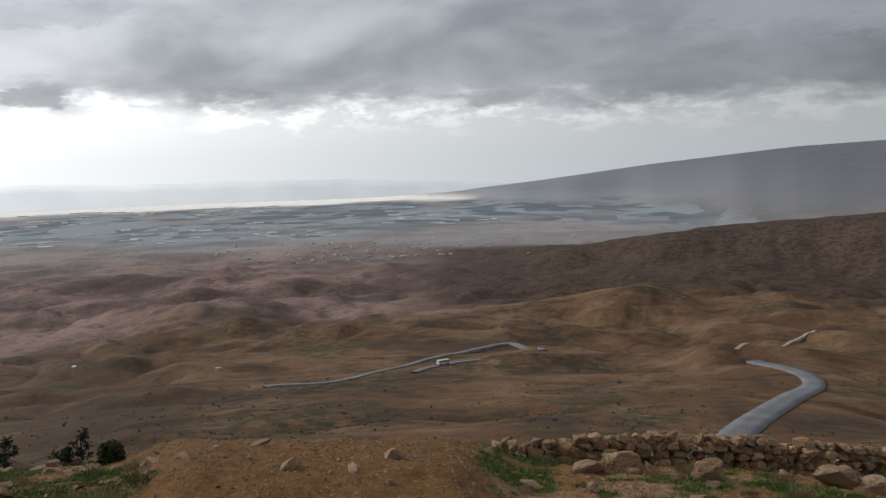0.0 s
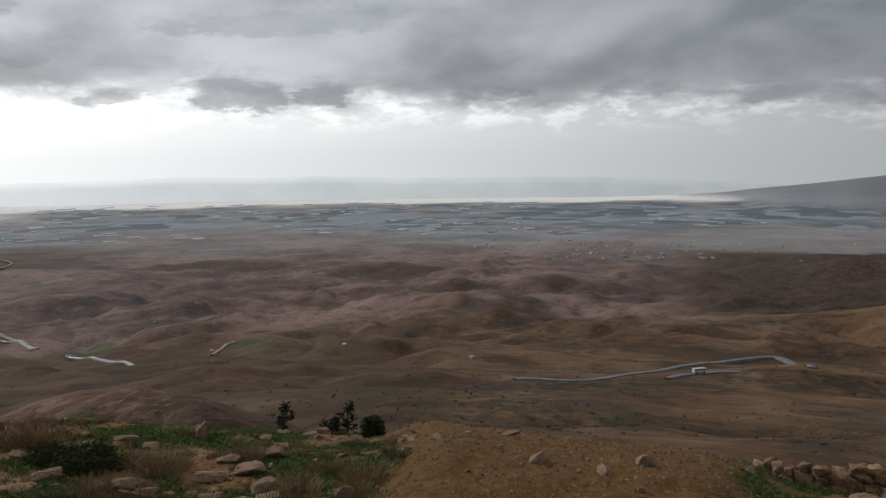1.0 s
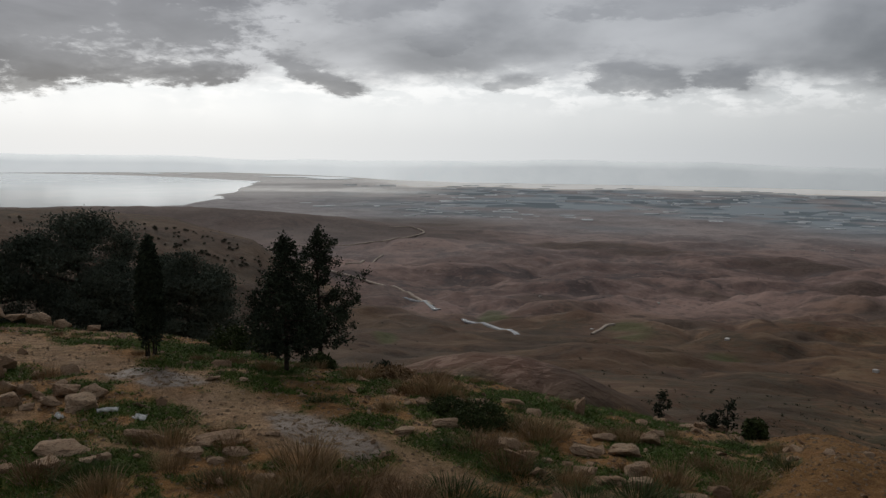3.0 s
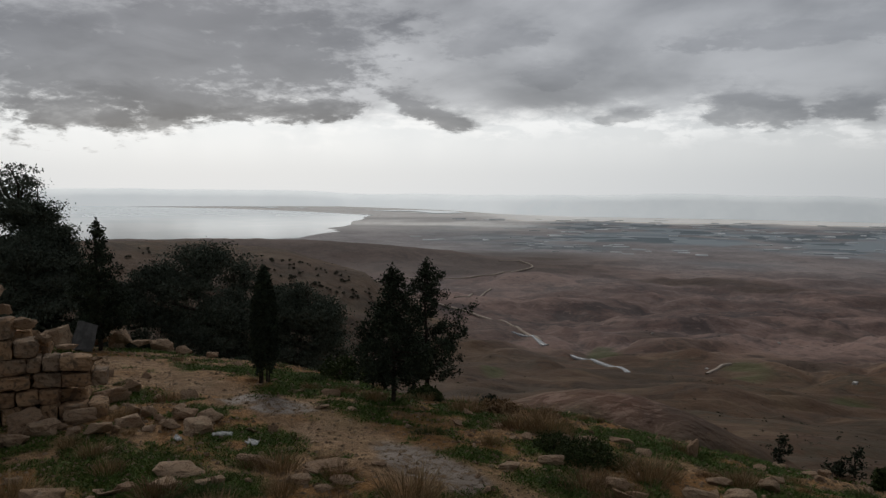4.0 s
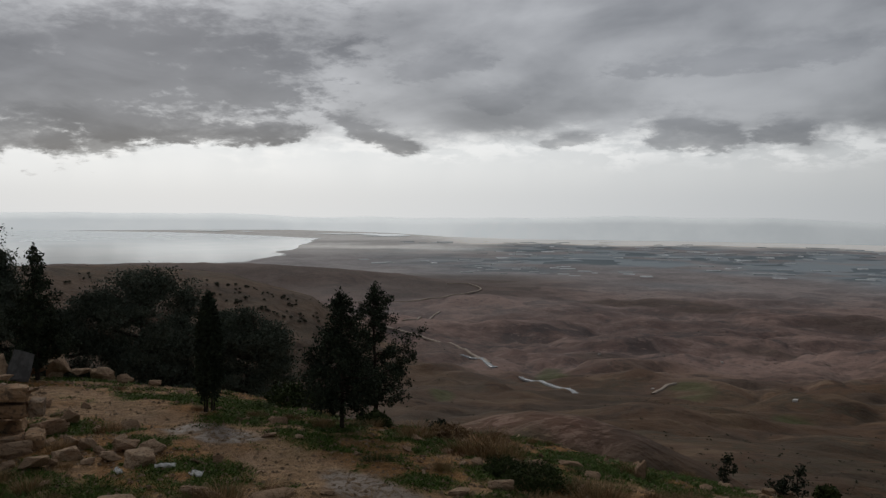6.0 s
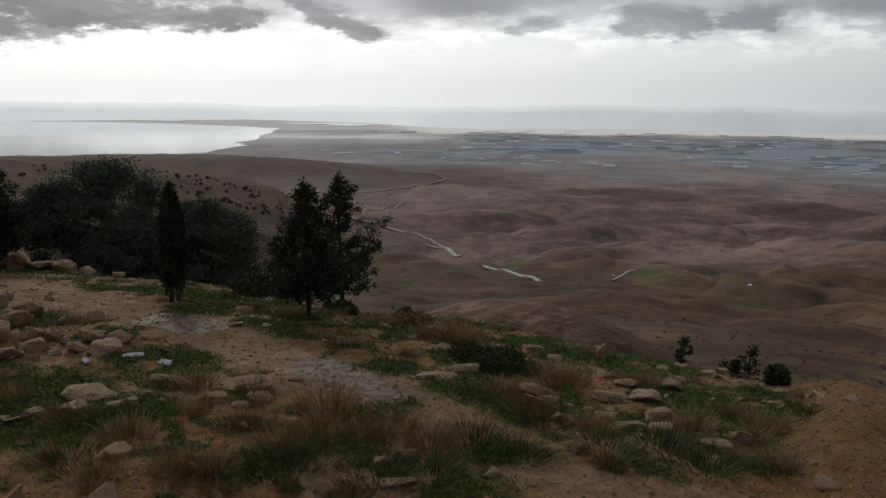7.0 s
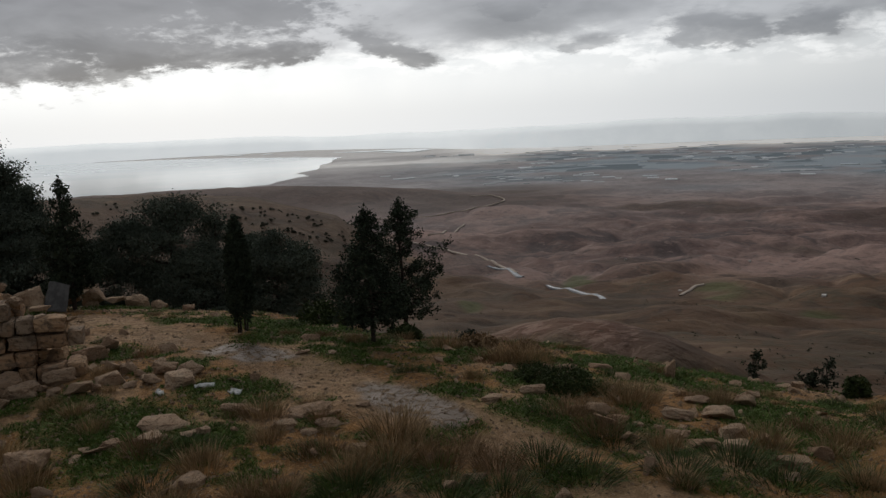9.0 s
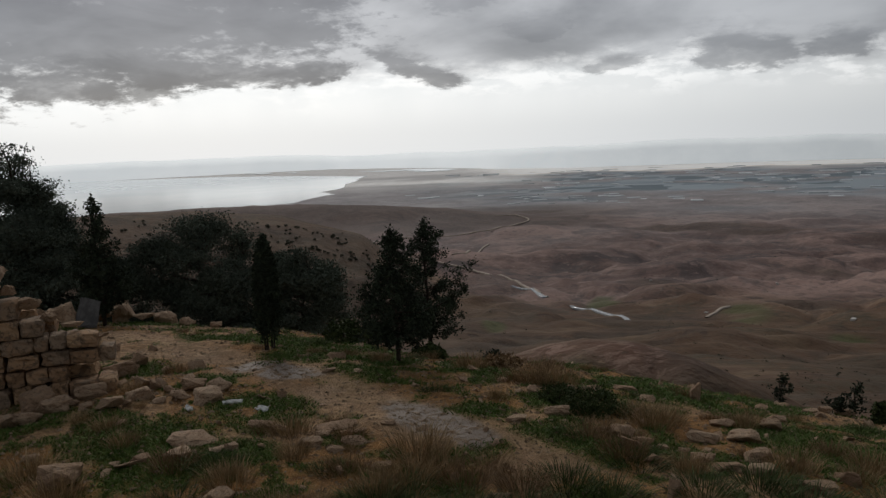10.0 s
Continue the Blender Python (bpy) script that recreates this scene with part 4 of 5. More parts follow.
EDGE_ROCKS = [(71.1, -10.6, 1.3, 0.9), (69.8, -10.75, 1.5, 0.85), (68.4, -11.1, 1.1, 0.7), (69.4, -10.95, 1.0, 0.55), (66.6, -11.6, 0.9, 0.4), (72.4, -10.6, 1.0, 0.6)]


def seen_rock(a, e, wide, tall, label, flat=0.7, **more):
    at = spot(a, e, 4, 40)
    m = at.length * math.pi / 180
    return rock(at, wide * m, 1.12 * tall * m, flat * wide * m, label, turn=a + dice.uniform(-18, 18), **more)


for row in SLABS:
    seen_rock(*row, "flat worn limestone slab half sunk in wet soil", 0.62, group="slabs on the slope", name="stone_slab", tilt=5)
for row in BOULDERS + WALL_BOULDERS:
    seen_rock(*row, "rough tan limestone boulder among herbs", group="boulders on the slope", name="boulder")
for row in OUTCROP:
    seen_rock(*row, "weathered tan bedrock breaking through the soil", 0.8, group="bedrock outcrops", name="rock_outcrop", tilt=6, sink=0.3)
for row in FALLEN:
    seen_rock(*row, "fallen building stone in rubble below the ruin", 0.8, group="fallen stones", name="fallen_stone", tilt=16, sink=0.2)
for row in EDGE_ROCKS:
    seen_rock(*row, "tan boulder on the terrace edge by the pines", 0.8, group="terrace edge boulders", name="boulder", sink=0.15)
pointed = rock(spot(34.1, -17.9, 4, 40), 0.38, 0.42, 0.22, "pointed pale stone standing in dry grass", name="boulder", sink=0.1)

# lesser loose stones, strewn more thickly off the path
made = 0
while made < 290:
    a, r = dice.uniform(-29, 82), dice.uniform(7.2, 22)
    if r > float(brink(a)) - 0.6:
        continue
    p = heading(a, r)
    if dice.random() < 0.8 * float(path_mask(p.x, p.y)) or (-4 < a < 20 and dice.random() < 0.6):
        continue
    s = 0.09 + 0.30 * dice.random() ** 2.0
    rock(on_land(p.x, p.y), s, s * dice.uniform(0.35, 0.7), s * dice.uniform(0.6, 0.95), "small loose limestone on bare soil", "stone", "loose stones", "loose_stone", small=True, tilt=15)
    made += 1


def build_pebbles(count):
    rng = np.random.default_rng(5)
    verts, faces = [], []
    unit = np.array([(1, 0, 0), (-1, 0, 0), (0, 1, 0), (0, -1, 0), (0, 0, 1), (0, 0, -0.4)], float)
    tris = [(0, 2, 4), (2, 1, 4), (1, 3, 4), (3, 0, 4), (2, 0, 5), (1, 2, 5), (3, 1, 5), (0, 3, 5)]
    a, r = rng.uniform(-32, 84, count), 6.0 * (26 / 6.0) ** rng.uniform(0, 1, count)
    keep = r < brink(a) - 0.2
    a, r = np.radians(a[keep]), r[keep]
    x, y = -r * np.sin(a), r * np.cos(a)
    keep = rng.random(len(x)) > 0.4 * path_mask(x, y)
    x, y, r = x[keep], y[keep], r[keep]
    z = height(x, y)
    s = (0.007 + 0.034 * rng.random(len(x)) ** 3) * (0.45 + r / 14)
    k = len(x)
    q = unit[None] * rng.uniform(0.55, 1.25, (k, 6, 3)) * s[:, None, None] * np.array([1, 0.8, 0.6])
    t = rng.uniform(0, 6.28, k)[:, None]
    c, d = np.cos(t), np.sin(t)
    verts = np.stack([x[:, None] + c * q[..., 0] - d * q[..., 1], y[:, None] + d * q[..., 0] + c * q[..., 1], z[:, None] + q[..., 2]], -1).reshape(-1, 3).tolist()
    faces = (np.arange(k)[:, None, None] * 6 + np.array(tris)[None]).reshape(-1, 3).tolist()
    me = mesh_of("gravel", verts, faces, PEBBLE)
    tagged(new("gravel", me), "scattered pale gravel and small stones on soil", "gravel", kind="stuff")


build_pebbles(62000)


# ---------------------------------------------------------------- the ruin and the field wall
def block_mesh(seed, chip=0.06):
    """A worn squared stone, one unit each way."""
    rng = random.Random(seed)
    bm = bmesh.new()
    bmesh.ops.create_cube(bm, size=1.0)
    bmesh.ops.subdivide_edges(bm, edges=bm.edges[:], cuts=4, use_grid_fill=True)
    off = Vector((seed * 5.3, 0, seed))
    for v in bm.verts:
        p = v.co
        m = sorted(abs(c) for c in p)
        if m[1] > 0.45:
            p *= 1 - rng.uniform(0.4, 1.6) * chip
        if m[0] > 0.45:
            p *= 1 - rng.uniform(0.3, 2.0) * chip
        v.co = p + Vector((noise.noise(p * 2 + off), noise.noise(p * 2.3 - off), noise.noise(p * 1.9 + off * 2))) * 0.085 + p * (0.10 * noise.noise(p * 6.0 + off) - 0.03)
    me = bpy.data.meshes.new("stone_block")
    bm.to_mesh(me)
    bm.free()
    me.materials.append(BLOCK)
    return me


BLOCKS = [block_mesh(k) for k in range(14)]


def build_ruin():
    corner = spot(73.3, -15.0, 4, 40)
    along = heading(73.9 + 86, 1.0).normalized()
    depth = heading(73.9 - 4, 1.0).normalized()
    turn = math.degrees(math.atan2(along.y, along.x))
    base = corner.z - 0.12
    root = thing("ruined_wall", "ruined wall of tan squared stone blocks, broken at the top", "wall", at=corner)
    rng = random.Random(12)

    def tops(s):
        return float(np.interp(s, [-0.1, 0.35, 0.6, 1.0, 1.3, 1.7, 4.5], [0.95, 1.12, 1.2, 1.55, 1.75, 2.02, 2.15]))

    for layer in range(2):
        z = 0.0
        course = 0
        while z < 2.2:
            h = rng.choice((0.22, 0.26, 0.30, 0.35))
            s = -0.05 + (0.22 if course % 2 else 0.0) + 0.1 * layer
            while s < 4.4:
                l = rng.uniform(0.22, 0.54)
                if rng.random() > 0.05 and z + h * 0.75 < tops(s + l / 2) - 0.25 * layer:
                    ob = new("stone_block", rng.choice(BLOCKS))
                    ob.parent = root
                    c = along * (s + l / 2) + depth * (0.25 + 0.47 * layer + rng.uniform(-0.09, 0.06))
                    ob.matrix_basis = pose(c.x, c.y, base - corner.z + z + h / 2, rng.uniform(-2.5, 2.5), rng.uniform(-3, 3), turn + rng.uniform(-5, 5))
                    ob.scale = (l - 0.008, 0.48, (h - 0.004) * rng.uniform(0.9, 1.03))
                s += l
            z += h
            course += 1
    # loose stones lying on the broken top
    for s, w, h, t in ((1.72, 0.62, 0.36, 2.02), (1.25, 0.5, 0.22, 1.62), (0.95, 0.45, 0.2, 1.36), (0.62, 0.42, 0.24, 1.16), (0.2, 0.4, 0.12, 0.98), (2.4, 0.6, 0.3, 2.1), (1.5, 0.3, 0.2, 1.85), (0.8, 0.26, 0.3, 1.3)):
        p = corner + along * s + depth * rng.uniform(0.2, 0.5)
        rock(Vector((p.x, p.y, base + t - 0.04)), w, h, w * 0.7, "pale weathered stone lying on the ruined wall", group="stones on the ruin", name="fallen_stone", sink=0.1, tilt=10)
    return corner, along, depth


RUIN = build_ruin()


def build_field_wall():
    """A low wall of piled field stones along the edge of the terrace."""
    ends = [heading(a, r) for a, r in ((-3.2, 15.2), (-6, 15.3), (-10, 15.45), (-17, 15.9), (-24, 16.7), (-34, 18.3))]
    line = smooth_line([(p.x, p.y, 0) for p in ends], 12)
    root = thing("stone_wall", "low dry wall of piled tan field stones", "wall", at=on_land(ends[2].x, ends[2].y))
    o = root.location
    rng = random.Random(3)
    dist = [0.0]
    for p, q in zip(line, line[1:]):
        dist.append(dist[-1] + (q - p).length)
    shapes = [rock_mesh(70 + k, 1, 16, 0.75) for k in range(8)]
    for me in shapes:
        me.materials.clear()
        me.materials.append(BLOCK)
    for course in range(4):
        for side in (-0.11, 0.11):
            s = rng.uniform(0, 0.2) + 0.25 * course
            while s < dist[-1] - 0.2:
                l = rng.uniform(0.19, 0.33)
                ruin = 1.0 if s > 2.0 else 0.45 + 0.27 * s
                if course * 0.145 < 0.50 * ruin + 0.1 * float(ripple(s * 0.9, 0, 6)):
                    x = float(np.interp(s, dist, [p.x for p in line]))
                    y = float(np.interp(s, dist, [p.y for p in line])) + side + rng.uniform(-0.04, 0.04)
                    z = float(height(x, y))
                    ob = new("field_stone", rng.choice(shapes))
                    ob.parent = root
                    ob.matrix_basis = pose(x - o.x, y - o.y, z - o.z + 0.07 + 0.145 * course, rng.uniform(-12, 12), rng.uniform(-12, 12), rng.uniform(-20, 20))
                    ob.scale = (l * 1.08, 0.26, rng.uniform(0.14, 0.21))
                s += l


build_field_wall()

# a grey slab leaning on boulders at the terrace edge
p = spot(74.4, -11.0, 15, 40)
lean = new("leaning_slab", BLOCKS[0].copy())
lean.data.materials.clear()
lean.data.materials.append(SLAB)
lean.matrix_world = pose(p.x, p.y, p.z + 0.42, -24, 14, 68)
lean.scale = (0.55, 0.1, 0.8)
tagged(lean, "flat grey slab leaning against boulders by the trees", "slab")
for a, e, wd, ht in ((73.4, -10.9, 0.62, 0.62), (72.3, -10.8, 0.75, 0.75), (75.9, -10.9, 0.8, 0.75), (77.0, -10.8, 0.7, 0.7)):
    rock(spot(a, e, 15, 40), wd, ht, wd * 0.8, "large tan stone standing near the dark pines", group="standing stones", name="boulder", sink=0.08, tilt=12)


# ---------------------------------------------------------------- trees
def limb_line(start, way, length, bend, rng, steps=5):
    pts = [Vector(start)]
    d = Vector(way).normalized()
    for _ in range(steps):
        d = (d + Vector((rng.gauss(0, 0.12), rng.gauss(0, 0.12), bend + rng.gauss(0, 0.08)))).normalized()
        pts.append(pts[-1] + d * length / steps)
    return pts


def conifer(at, tall, reach, seed, label, name, first=0.16, density=1.0, leaf=0.032, rise=0.75, upper_gap=0.0, group="", mat=None, lean=0.0, limbs=54, blades=13, peak=0.3, clump=0.045):
    """An upright young conifer: trunk, limbs, and a crown of small tufts along the limbs."""
    rng, nrng = random.Random(seed), np.random.default_rng(seed)
    root = thing(name, label, "tree", group, at)
    tv, tf = [], []
    trunk = [Vector((lean * t * t + 0.03 * math.sin(5 * t), 0.03 * math.cos(4 * t), tall * t - 0.15 * (t == 0))) for t in np.linspace(0, 1, 9)]
    tube(tv, tf, trunk, [0.016 * tall * (1 - 0.9 * t) + 0.006 for t in np.linspace(0, 1, 9)], 7)
    part("trunk", mesh_of("trunk", tv, tf, BARK, True), root)
    centres = []
    for k in range(limbs):
        t = first + (0.96 - first) * ((k + rng.random()) / limbs) ** 1.15
        if upper_gap and t > 0.45 and rng.random() < upper_gap:
            continue
        wide = min(1.0, 0.6 + (t - first) / peak * 0.4) * (1 - (max(t - first - peak, 0) / (1 - first - peak))) ** 1.0
        span = (0.07 + reach * wide) * rng.uniform(0.6, 1.12)
        spin = k * 2.4 + rng.uniform(-0.5, 0.5)
        up = rise * rng.uniform(0.5, 1.2) * span * (0.2 + t)
        start = Vector((lean * t * t, 0, tall * t - 0.45 * up))
        end = Vector((lean * t * t + span * math.cos(spin), span * math.sin(spin), tall * t + 0.55 * up))
        mid = start.lerp(end, 0.55) + Vector((rng.gauss(0, 0.04), rng.gauss(0, 0.04), -0.10 * span))
        bv, bf = [], []
        tube(bv, bf, [start, mid, end], [0.010 + 0.006 * span, 0.008, 0.003], 4)
        part("branch", mesh_of("branch", bv, bf, BARK, True), root)
        for _ in range(max(3, int(span * 11 * density))):
            q = rng.uniform(0.08, 1.0) ** 0.7
            c = start.lerp(mid, q * 2) if q < 0.5 else mid.lerp(end, q * 2 - 1)
            swing = 0.03 + 0.10 * span * q
            c = c + Vector((rng.gauss(0, swing), rng.gauss(0, swing), rng.gauss(0, 0.6 * swing)))
            n = int(blades * rng.uniform(0.6, 1.4))
            centres.append(np.array(c) + nrng.normal(size=(n, 3)) * clump)
    for _ in range(4):
        centres.append(np.array((lean, 0, tall - 0.08)) + nrng.normal(size=(16, 3)) * np.array([0.03, 0.03, 0.07]))
    lv, lf = leaves(np.concatenate(centres), leaf, nrng)
    part("crown", mesh_of("crown", lv, lf, mat or NEEDLE), root)
    return root


def tree_height(at, e):
    """Height that brings the top of a tree at a place up to elevation e."""
    return math.hypot(at.x, at.y) * math.tan(radians(e)) - at.z


p = spot(54.55, -15.1, 8, 40)
conifer(p, tree_height(p, -6.0), 0.95, 21, "slender dark green young conifer beside a taller twin", "young_conifer", density=1.05, group="pair of young conifers", rise=0.40, peak=0.10, first=0.17, blades=26, limbs=84, leaf=0.024, clump=0.05)
p = spot(52.2, -14.9, 8, 40)
conifer(p, tree_height(p, -5.5), 1.08, 35, "open dark young conifer with tufted upswept branches", "young_conifer", density=0.85, upper_gap=0.12, group="pair of young conifers", rise=0.85, limbs=92, first=0.17, peak=0.34, blades=30, leaf=0.024, clump=0.05)


def cypress(at, tall, radius, seed, label, tip=0.0):
    rng, nrng = random.Random(seed), np.random.default_rng(seed)
    root = thing("cypress", label, "tree", "", at)
    tv, tf = [], []
    for k in range(6):
        t = k * 1.05
        x, y = 0.45 * radius * math.cos(t), 0.45 * radius * math.sin(t)
        line = [Vector((x * 0.8, y * 0.8, -0.1)), Vector((x, y, 0.3 * tall)), Vector((x * 0.7, y * 0.7, 0.6 * tall)), Vector((x * 0.2, y * 0.2, 0.9 * tall))]
        tube(tv, tf, line, [0.028, 0.024, 0.016, 0.006], 5)
    part("stem", mesh_of("stem", tv, tf, BARK, True), root)
    cs = []
    for k in range(1500):
        t = rng.uniform(0.13, 1.0)
        rad = radius * (min(1, 0.65 + 2.2 * (t - 0.1)) if t < 0.3 else (1 - ((t - 0.3) / 0.72) ** 3.4)) * rng.uniform(0.35, 1.08) ** 0.5
        if t < 0.30 and rng.random() < 0.6:
            continue
        s = rng.uniform(0, 6.283)
        cs.append(np.array((rad * math.cos(s), rad * math.sin(s), tall * t)) + nrng.normal(size=(9, 3)) * np.array([0.03, 0.03, 0.06]))
    lv, lf = leaves(np.concatenate(cs), 0.028, nrng)
    part("crown", mesh_of("crown", lv, lf, NEEDLE), root)


p = spot(63.2, -13.6, 8, 40)
cypress(p, tree_height(p, -6.3), 0.25, 5, "narrow dark columnar cypress with several bare stems at its foot")
p = spot(73.55, -10.95, 12, 40)
conifer(p, tree_height(p, -2.8), 0.85, 47, "thin young conifer with a bare leading shoot", "thin_conifer", density=1.4, leaf=0.035, limbs=60, rise=0.6, peak=0.1, first=0.14, upper_gap=0.1, blades=20, clump=0.06)


def pine(a, r, e, radius, seed, label, trunks=1):
    """A broad dark pine: forked trunk and a rounded crown of many needle clumps with gaps."""
    rng, nrng = random.Random(seed), np.random.default_rng(seed)
    at = on_land(*heading(a, r).xy)
    tall = tree_height(at, e)
    root = thing("pine_tree", label, "tree", "dark pines", at)
    tv, tf = [], []
    fork = tall * 0.42
    tube(tv, tf, [Vector((0, 0, -0.3)), Vector((0.08, 0.05, fork * 0.5)), Vector((0.0, 0.1, fork))], [0.20, 0.16, 0.13], 8)
    part("trunk", mesh_of("trunk", tv, tf, BARK, True), root)
    bv, bf, cs = [], [], []
    mid_z, half_z = tall * 0.58, tall * 0.44
    for k in range(50):
        spin, up = k * 2.4 + rng.uniform(-0.4, 0.4), rng.uniform(-0.85, 1.0)
        ring = math.sqrt(max(0.04, 1 - up * up)) * radius * rng.uniform(0.7, 1.08)
        end = Vector((ring * math.cos(spin), ring * math.sin(spin), mid_z + half_z * up))
        start = Vector((0, 0.05, max(0.15 * tall, min(end.z - 0.25 * radius, 0.85 * tall))))
        mid = start.lerp(end, 0.55) + Vector((rng.gauss(0, 0.15), rng.gauss(0, 0.15), -0.08 * radius * rng.random()))
        tube(bv, bf, [start, mid, end], [0.065, 0.04, 0.012], 5)
        for _ in range(11):
            c = mid.lerp(end, rng.uniform(-0.4, 1.02)) + Vector((rng.gauss(0, 0.15 * radius), rng.gauss(0, 0.15 * radius), rng.gauss(0, 0.08 * radius)))
            cs.append(np.array(c) + nrng.normal(size=(64, 3)) * np.array([0.20, 0.20, 0.075]))
    part("branchwork", mesh_of("branchwork", bv, bf, BARK, True), root)
    lv, lf = leaves(np.concatenate(cs), 0.032, nrng)
    part("crown", mesh_of("crown", lv, lf, PINE), root)


for k, (a, r, e, rad) in enumerate(((67.4, 31.0, -4.5, 1.85), (64.9, 32.0, -5.9, 1.3), (69.9, 32.0, -5.4, 1.2), (71.9, 32.0, -6.7, 1.2), (60.8, 30.5, -7.4, 1.0), (59.1, 30.5, -8.3, 0.85), (62.3, 31.5, -7.4, 0.8),
                                    (78.0, 31.0, 0.9, 1.1), (76.7, 31.0, -0.8, 1.0), (80.0, 32.0, 0.6, 2.0), (75.6, 32.0, -3.4, 1.0), (74.2, 33.0, -5.8, 1.2), (77.5, 29.5, -4.0, 1.4), (66.0, 30.0, -8.2, 1.4))):
    pine(a, r, e, rad, 200 + k, "broad dark green pine below the terrace edge" if e < 0 else "tall dark green pine rising behind the ruined wall")


def shrub(a, e, wide, tall, seed, mat, label, name="shrub", leaf=0.03, count=110, group="", twiggy=False):
    rng, nrng = random.Random(seed), np.random.default_rng(seed)
    at = spot(a, e, 4, 40)
    root = thing(name, label, "shrub", group, at)
    bv, bf, cs = [], [], []
    for k in range(14):
        spin = k * 2.4
        end = Vector((0.45 * wide * math.cos(spin) * rng.random() ** 0.5, 0.45 * wide * math.sin(spin) * rng.random() ** 0.5, tall * rng.uniform(0.6, 1.0)))
        tube(bv, bf, [Vector((0, 0, -0.05)), end * 0.5 + Vector((rng.gauss(0, 0.04), rng.gauss(0, 0.04), 0)), end], [0.012, 0.008, 0.003], 4)
    for k in range(count):
        s, u = rng.uniform(0, 6.283), rng.random()
        rad = 0.5 * wide * math.sqrt(max(0.03, 1 - (u * 1.02 - 0.15) ** 2)) * rng.uniform(0.3, 1.1) ** 0.5
        cs.append(np.array((rad * math.cos(s), rad * math.sin(s), tall * u * rng.uniform(0.85, 1.1))) + nrng.normal(size=(12, 3)) * 0.035 * (wide + 0.3))
    part("stem", mesh_of("stem", bv, bf, BARK), root)
    lv, lf = leaves(np.concatenate(cs), leaf, nrng, 2.6 if twiggy else 1.5)
    part("foliage", mesh_of("foliage", lv, lf, mat), root)


shrub(41.2, -18.6, 0.85, 0.27, 1, SCRUB, "dark green rounded shrub in a hollow", leaf=0.014, count=330)
shrub(43.4, -18.0, 0.6, 0.22, 11, SCRUB, "dark green low shrub at the path's edge", leaf=0.014, count=220)
shrub(52.4, -15.0, 0.9, 0.26, 2, SCRUB, "dark low bush at the foot of the conifers", count=170)
shrub(47.2, -15.8, 0.8, 0.2, 12, TWIG, "bare brown low shrub on the brink", twiggy=True, leaf=0.02)
shrub(22.6, -17.8, 0.46, 0.36, 3, SCRUB, "small round dark green bush on the brink")
shrub(58.2, -13.6, 1.0, 0.5, 4, SCRUB, "grey-green bush below the pines", count=140)
shrub(56.9, -13.7, 0.9, 0.4, 5, SCRUB, "grey-green bush below the pines", count=120)
shrub(-12.5, -19.9, 0.25, 0.35, 6, NEEDLE, "small dark seedling behind the stone wall", count=30)
shrub(-27.0, -19.3, 0.6, 0.5, 8, SCRUB, "dark green bush behind the stone wall", count=70)
for k, (a, e, t) in enumerate(((28.8, -17.6, 0.62), (24.4, -17.75, 0.62), (25.3, -17.7, 0.34), (47.9, -15.6, 0.3))):
    conifer(spot(a, e, 4, 40), t, 0.2, 300 + k, "sparse dark sapling on the brink of the slope", "sapling", first=0.2, limbs=9, leaf=0.022, density=2.0, group="saplings", rise=0.9, lean=0.08, blades=12, clump=0.03)


# ---------------------------------------------------------------- grass
def tuft_mesh(seed, blades, wide, tall, mat, name):
    rng = np.random.default_rng(seed)
    verts, faces = [], []
    for _ in range(blades):
        s, q = rng.uniform(0, 6.283), rng.random() ** 0.6
        x, y = 0.35 * wide * q * math.cos(s), 0.35 * wide * q * math.sin(s)
        l = tall * rng.uniform(0.4, 1.0)
        ox, oy = rng.normal(0, 0.28 * l) + x * 0.8, rng.normal(0, 0.28 * l) + y * 0.8
        t = rng.uniform(0, 6.283)
        w2 = rng.uniform(0.002, 0.0045)
        dx, dy = w2 * math.cos(t), w2 * math.sin(t)
        b = len(verts)
        verts += [(x - dx, y - dy, -0.03), (x + dx, y + dy, -0.03), (x + 0.45 * ox + dx, y + 0.45 * oy + dy, 0.62 * l), (x + 0.45 * ox - dx, y + 0.45 * oy - dy, 0.62 * l), (x + ox, y + oy, l * 0.95)]
        faces += [(b, b + 1, b + 2, b + 3), (b + 3, b + 2, b + 4)]
    return mesh_of(name, verts, faces, mat)


STRAWS = [tuft_mesh(400 + k, 300, 0.8, 0.33, STRAW, "dry_grass_tuft") for k in range(4)]
TWIGS = [tuft_mesh(420 + k, 300, 0.85, 0.27, TWIG, "brown_tuft") for k in range(3)]


GREENS_M = [tuft_mesh(440 + k, 420, 0.95, 0.15, CUSHION, "green_tuft") for k in range(4)]


def tuft(kinds, name, at, size, label, group):
    ob = new(name, dice.choice(kinds))
    ob.matrix_world = pose(at.x, at.y, at.z, 0, 0, dice.uniform(0, 360))
    ob.scale = (size, size, size * dice.uniform(0.85, 1.15))
    tagged(ob, label, "grass tuft", group)


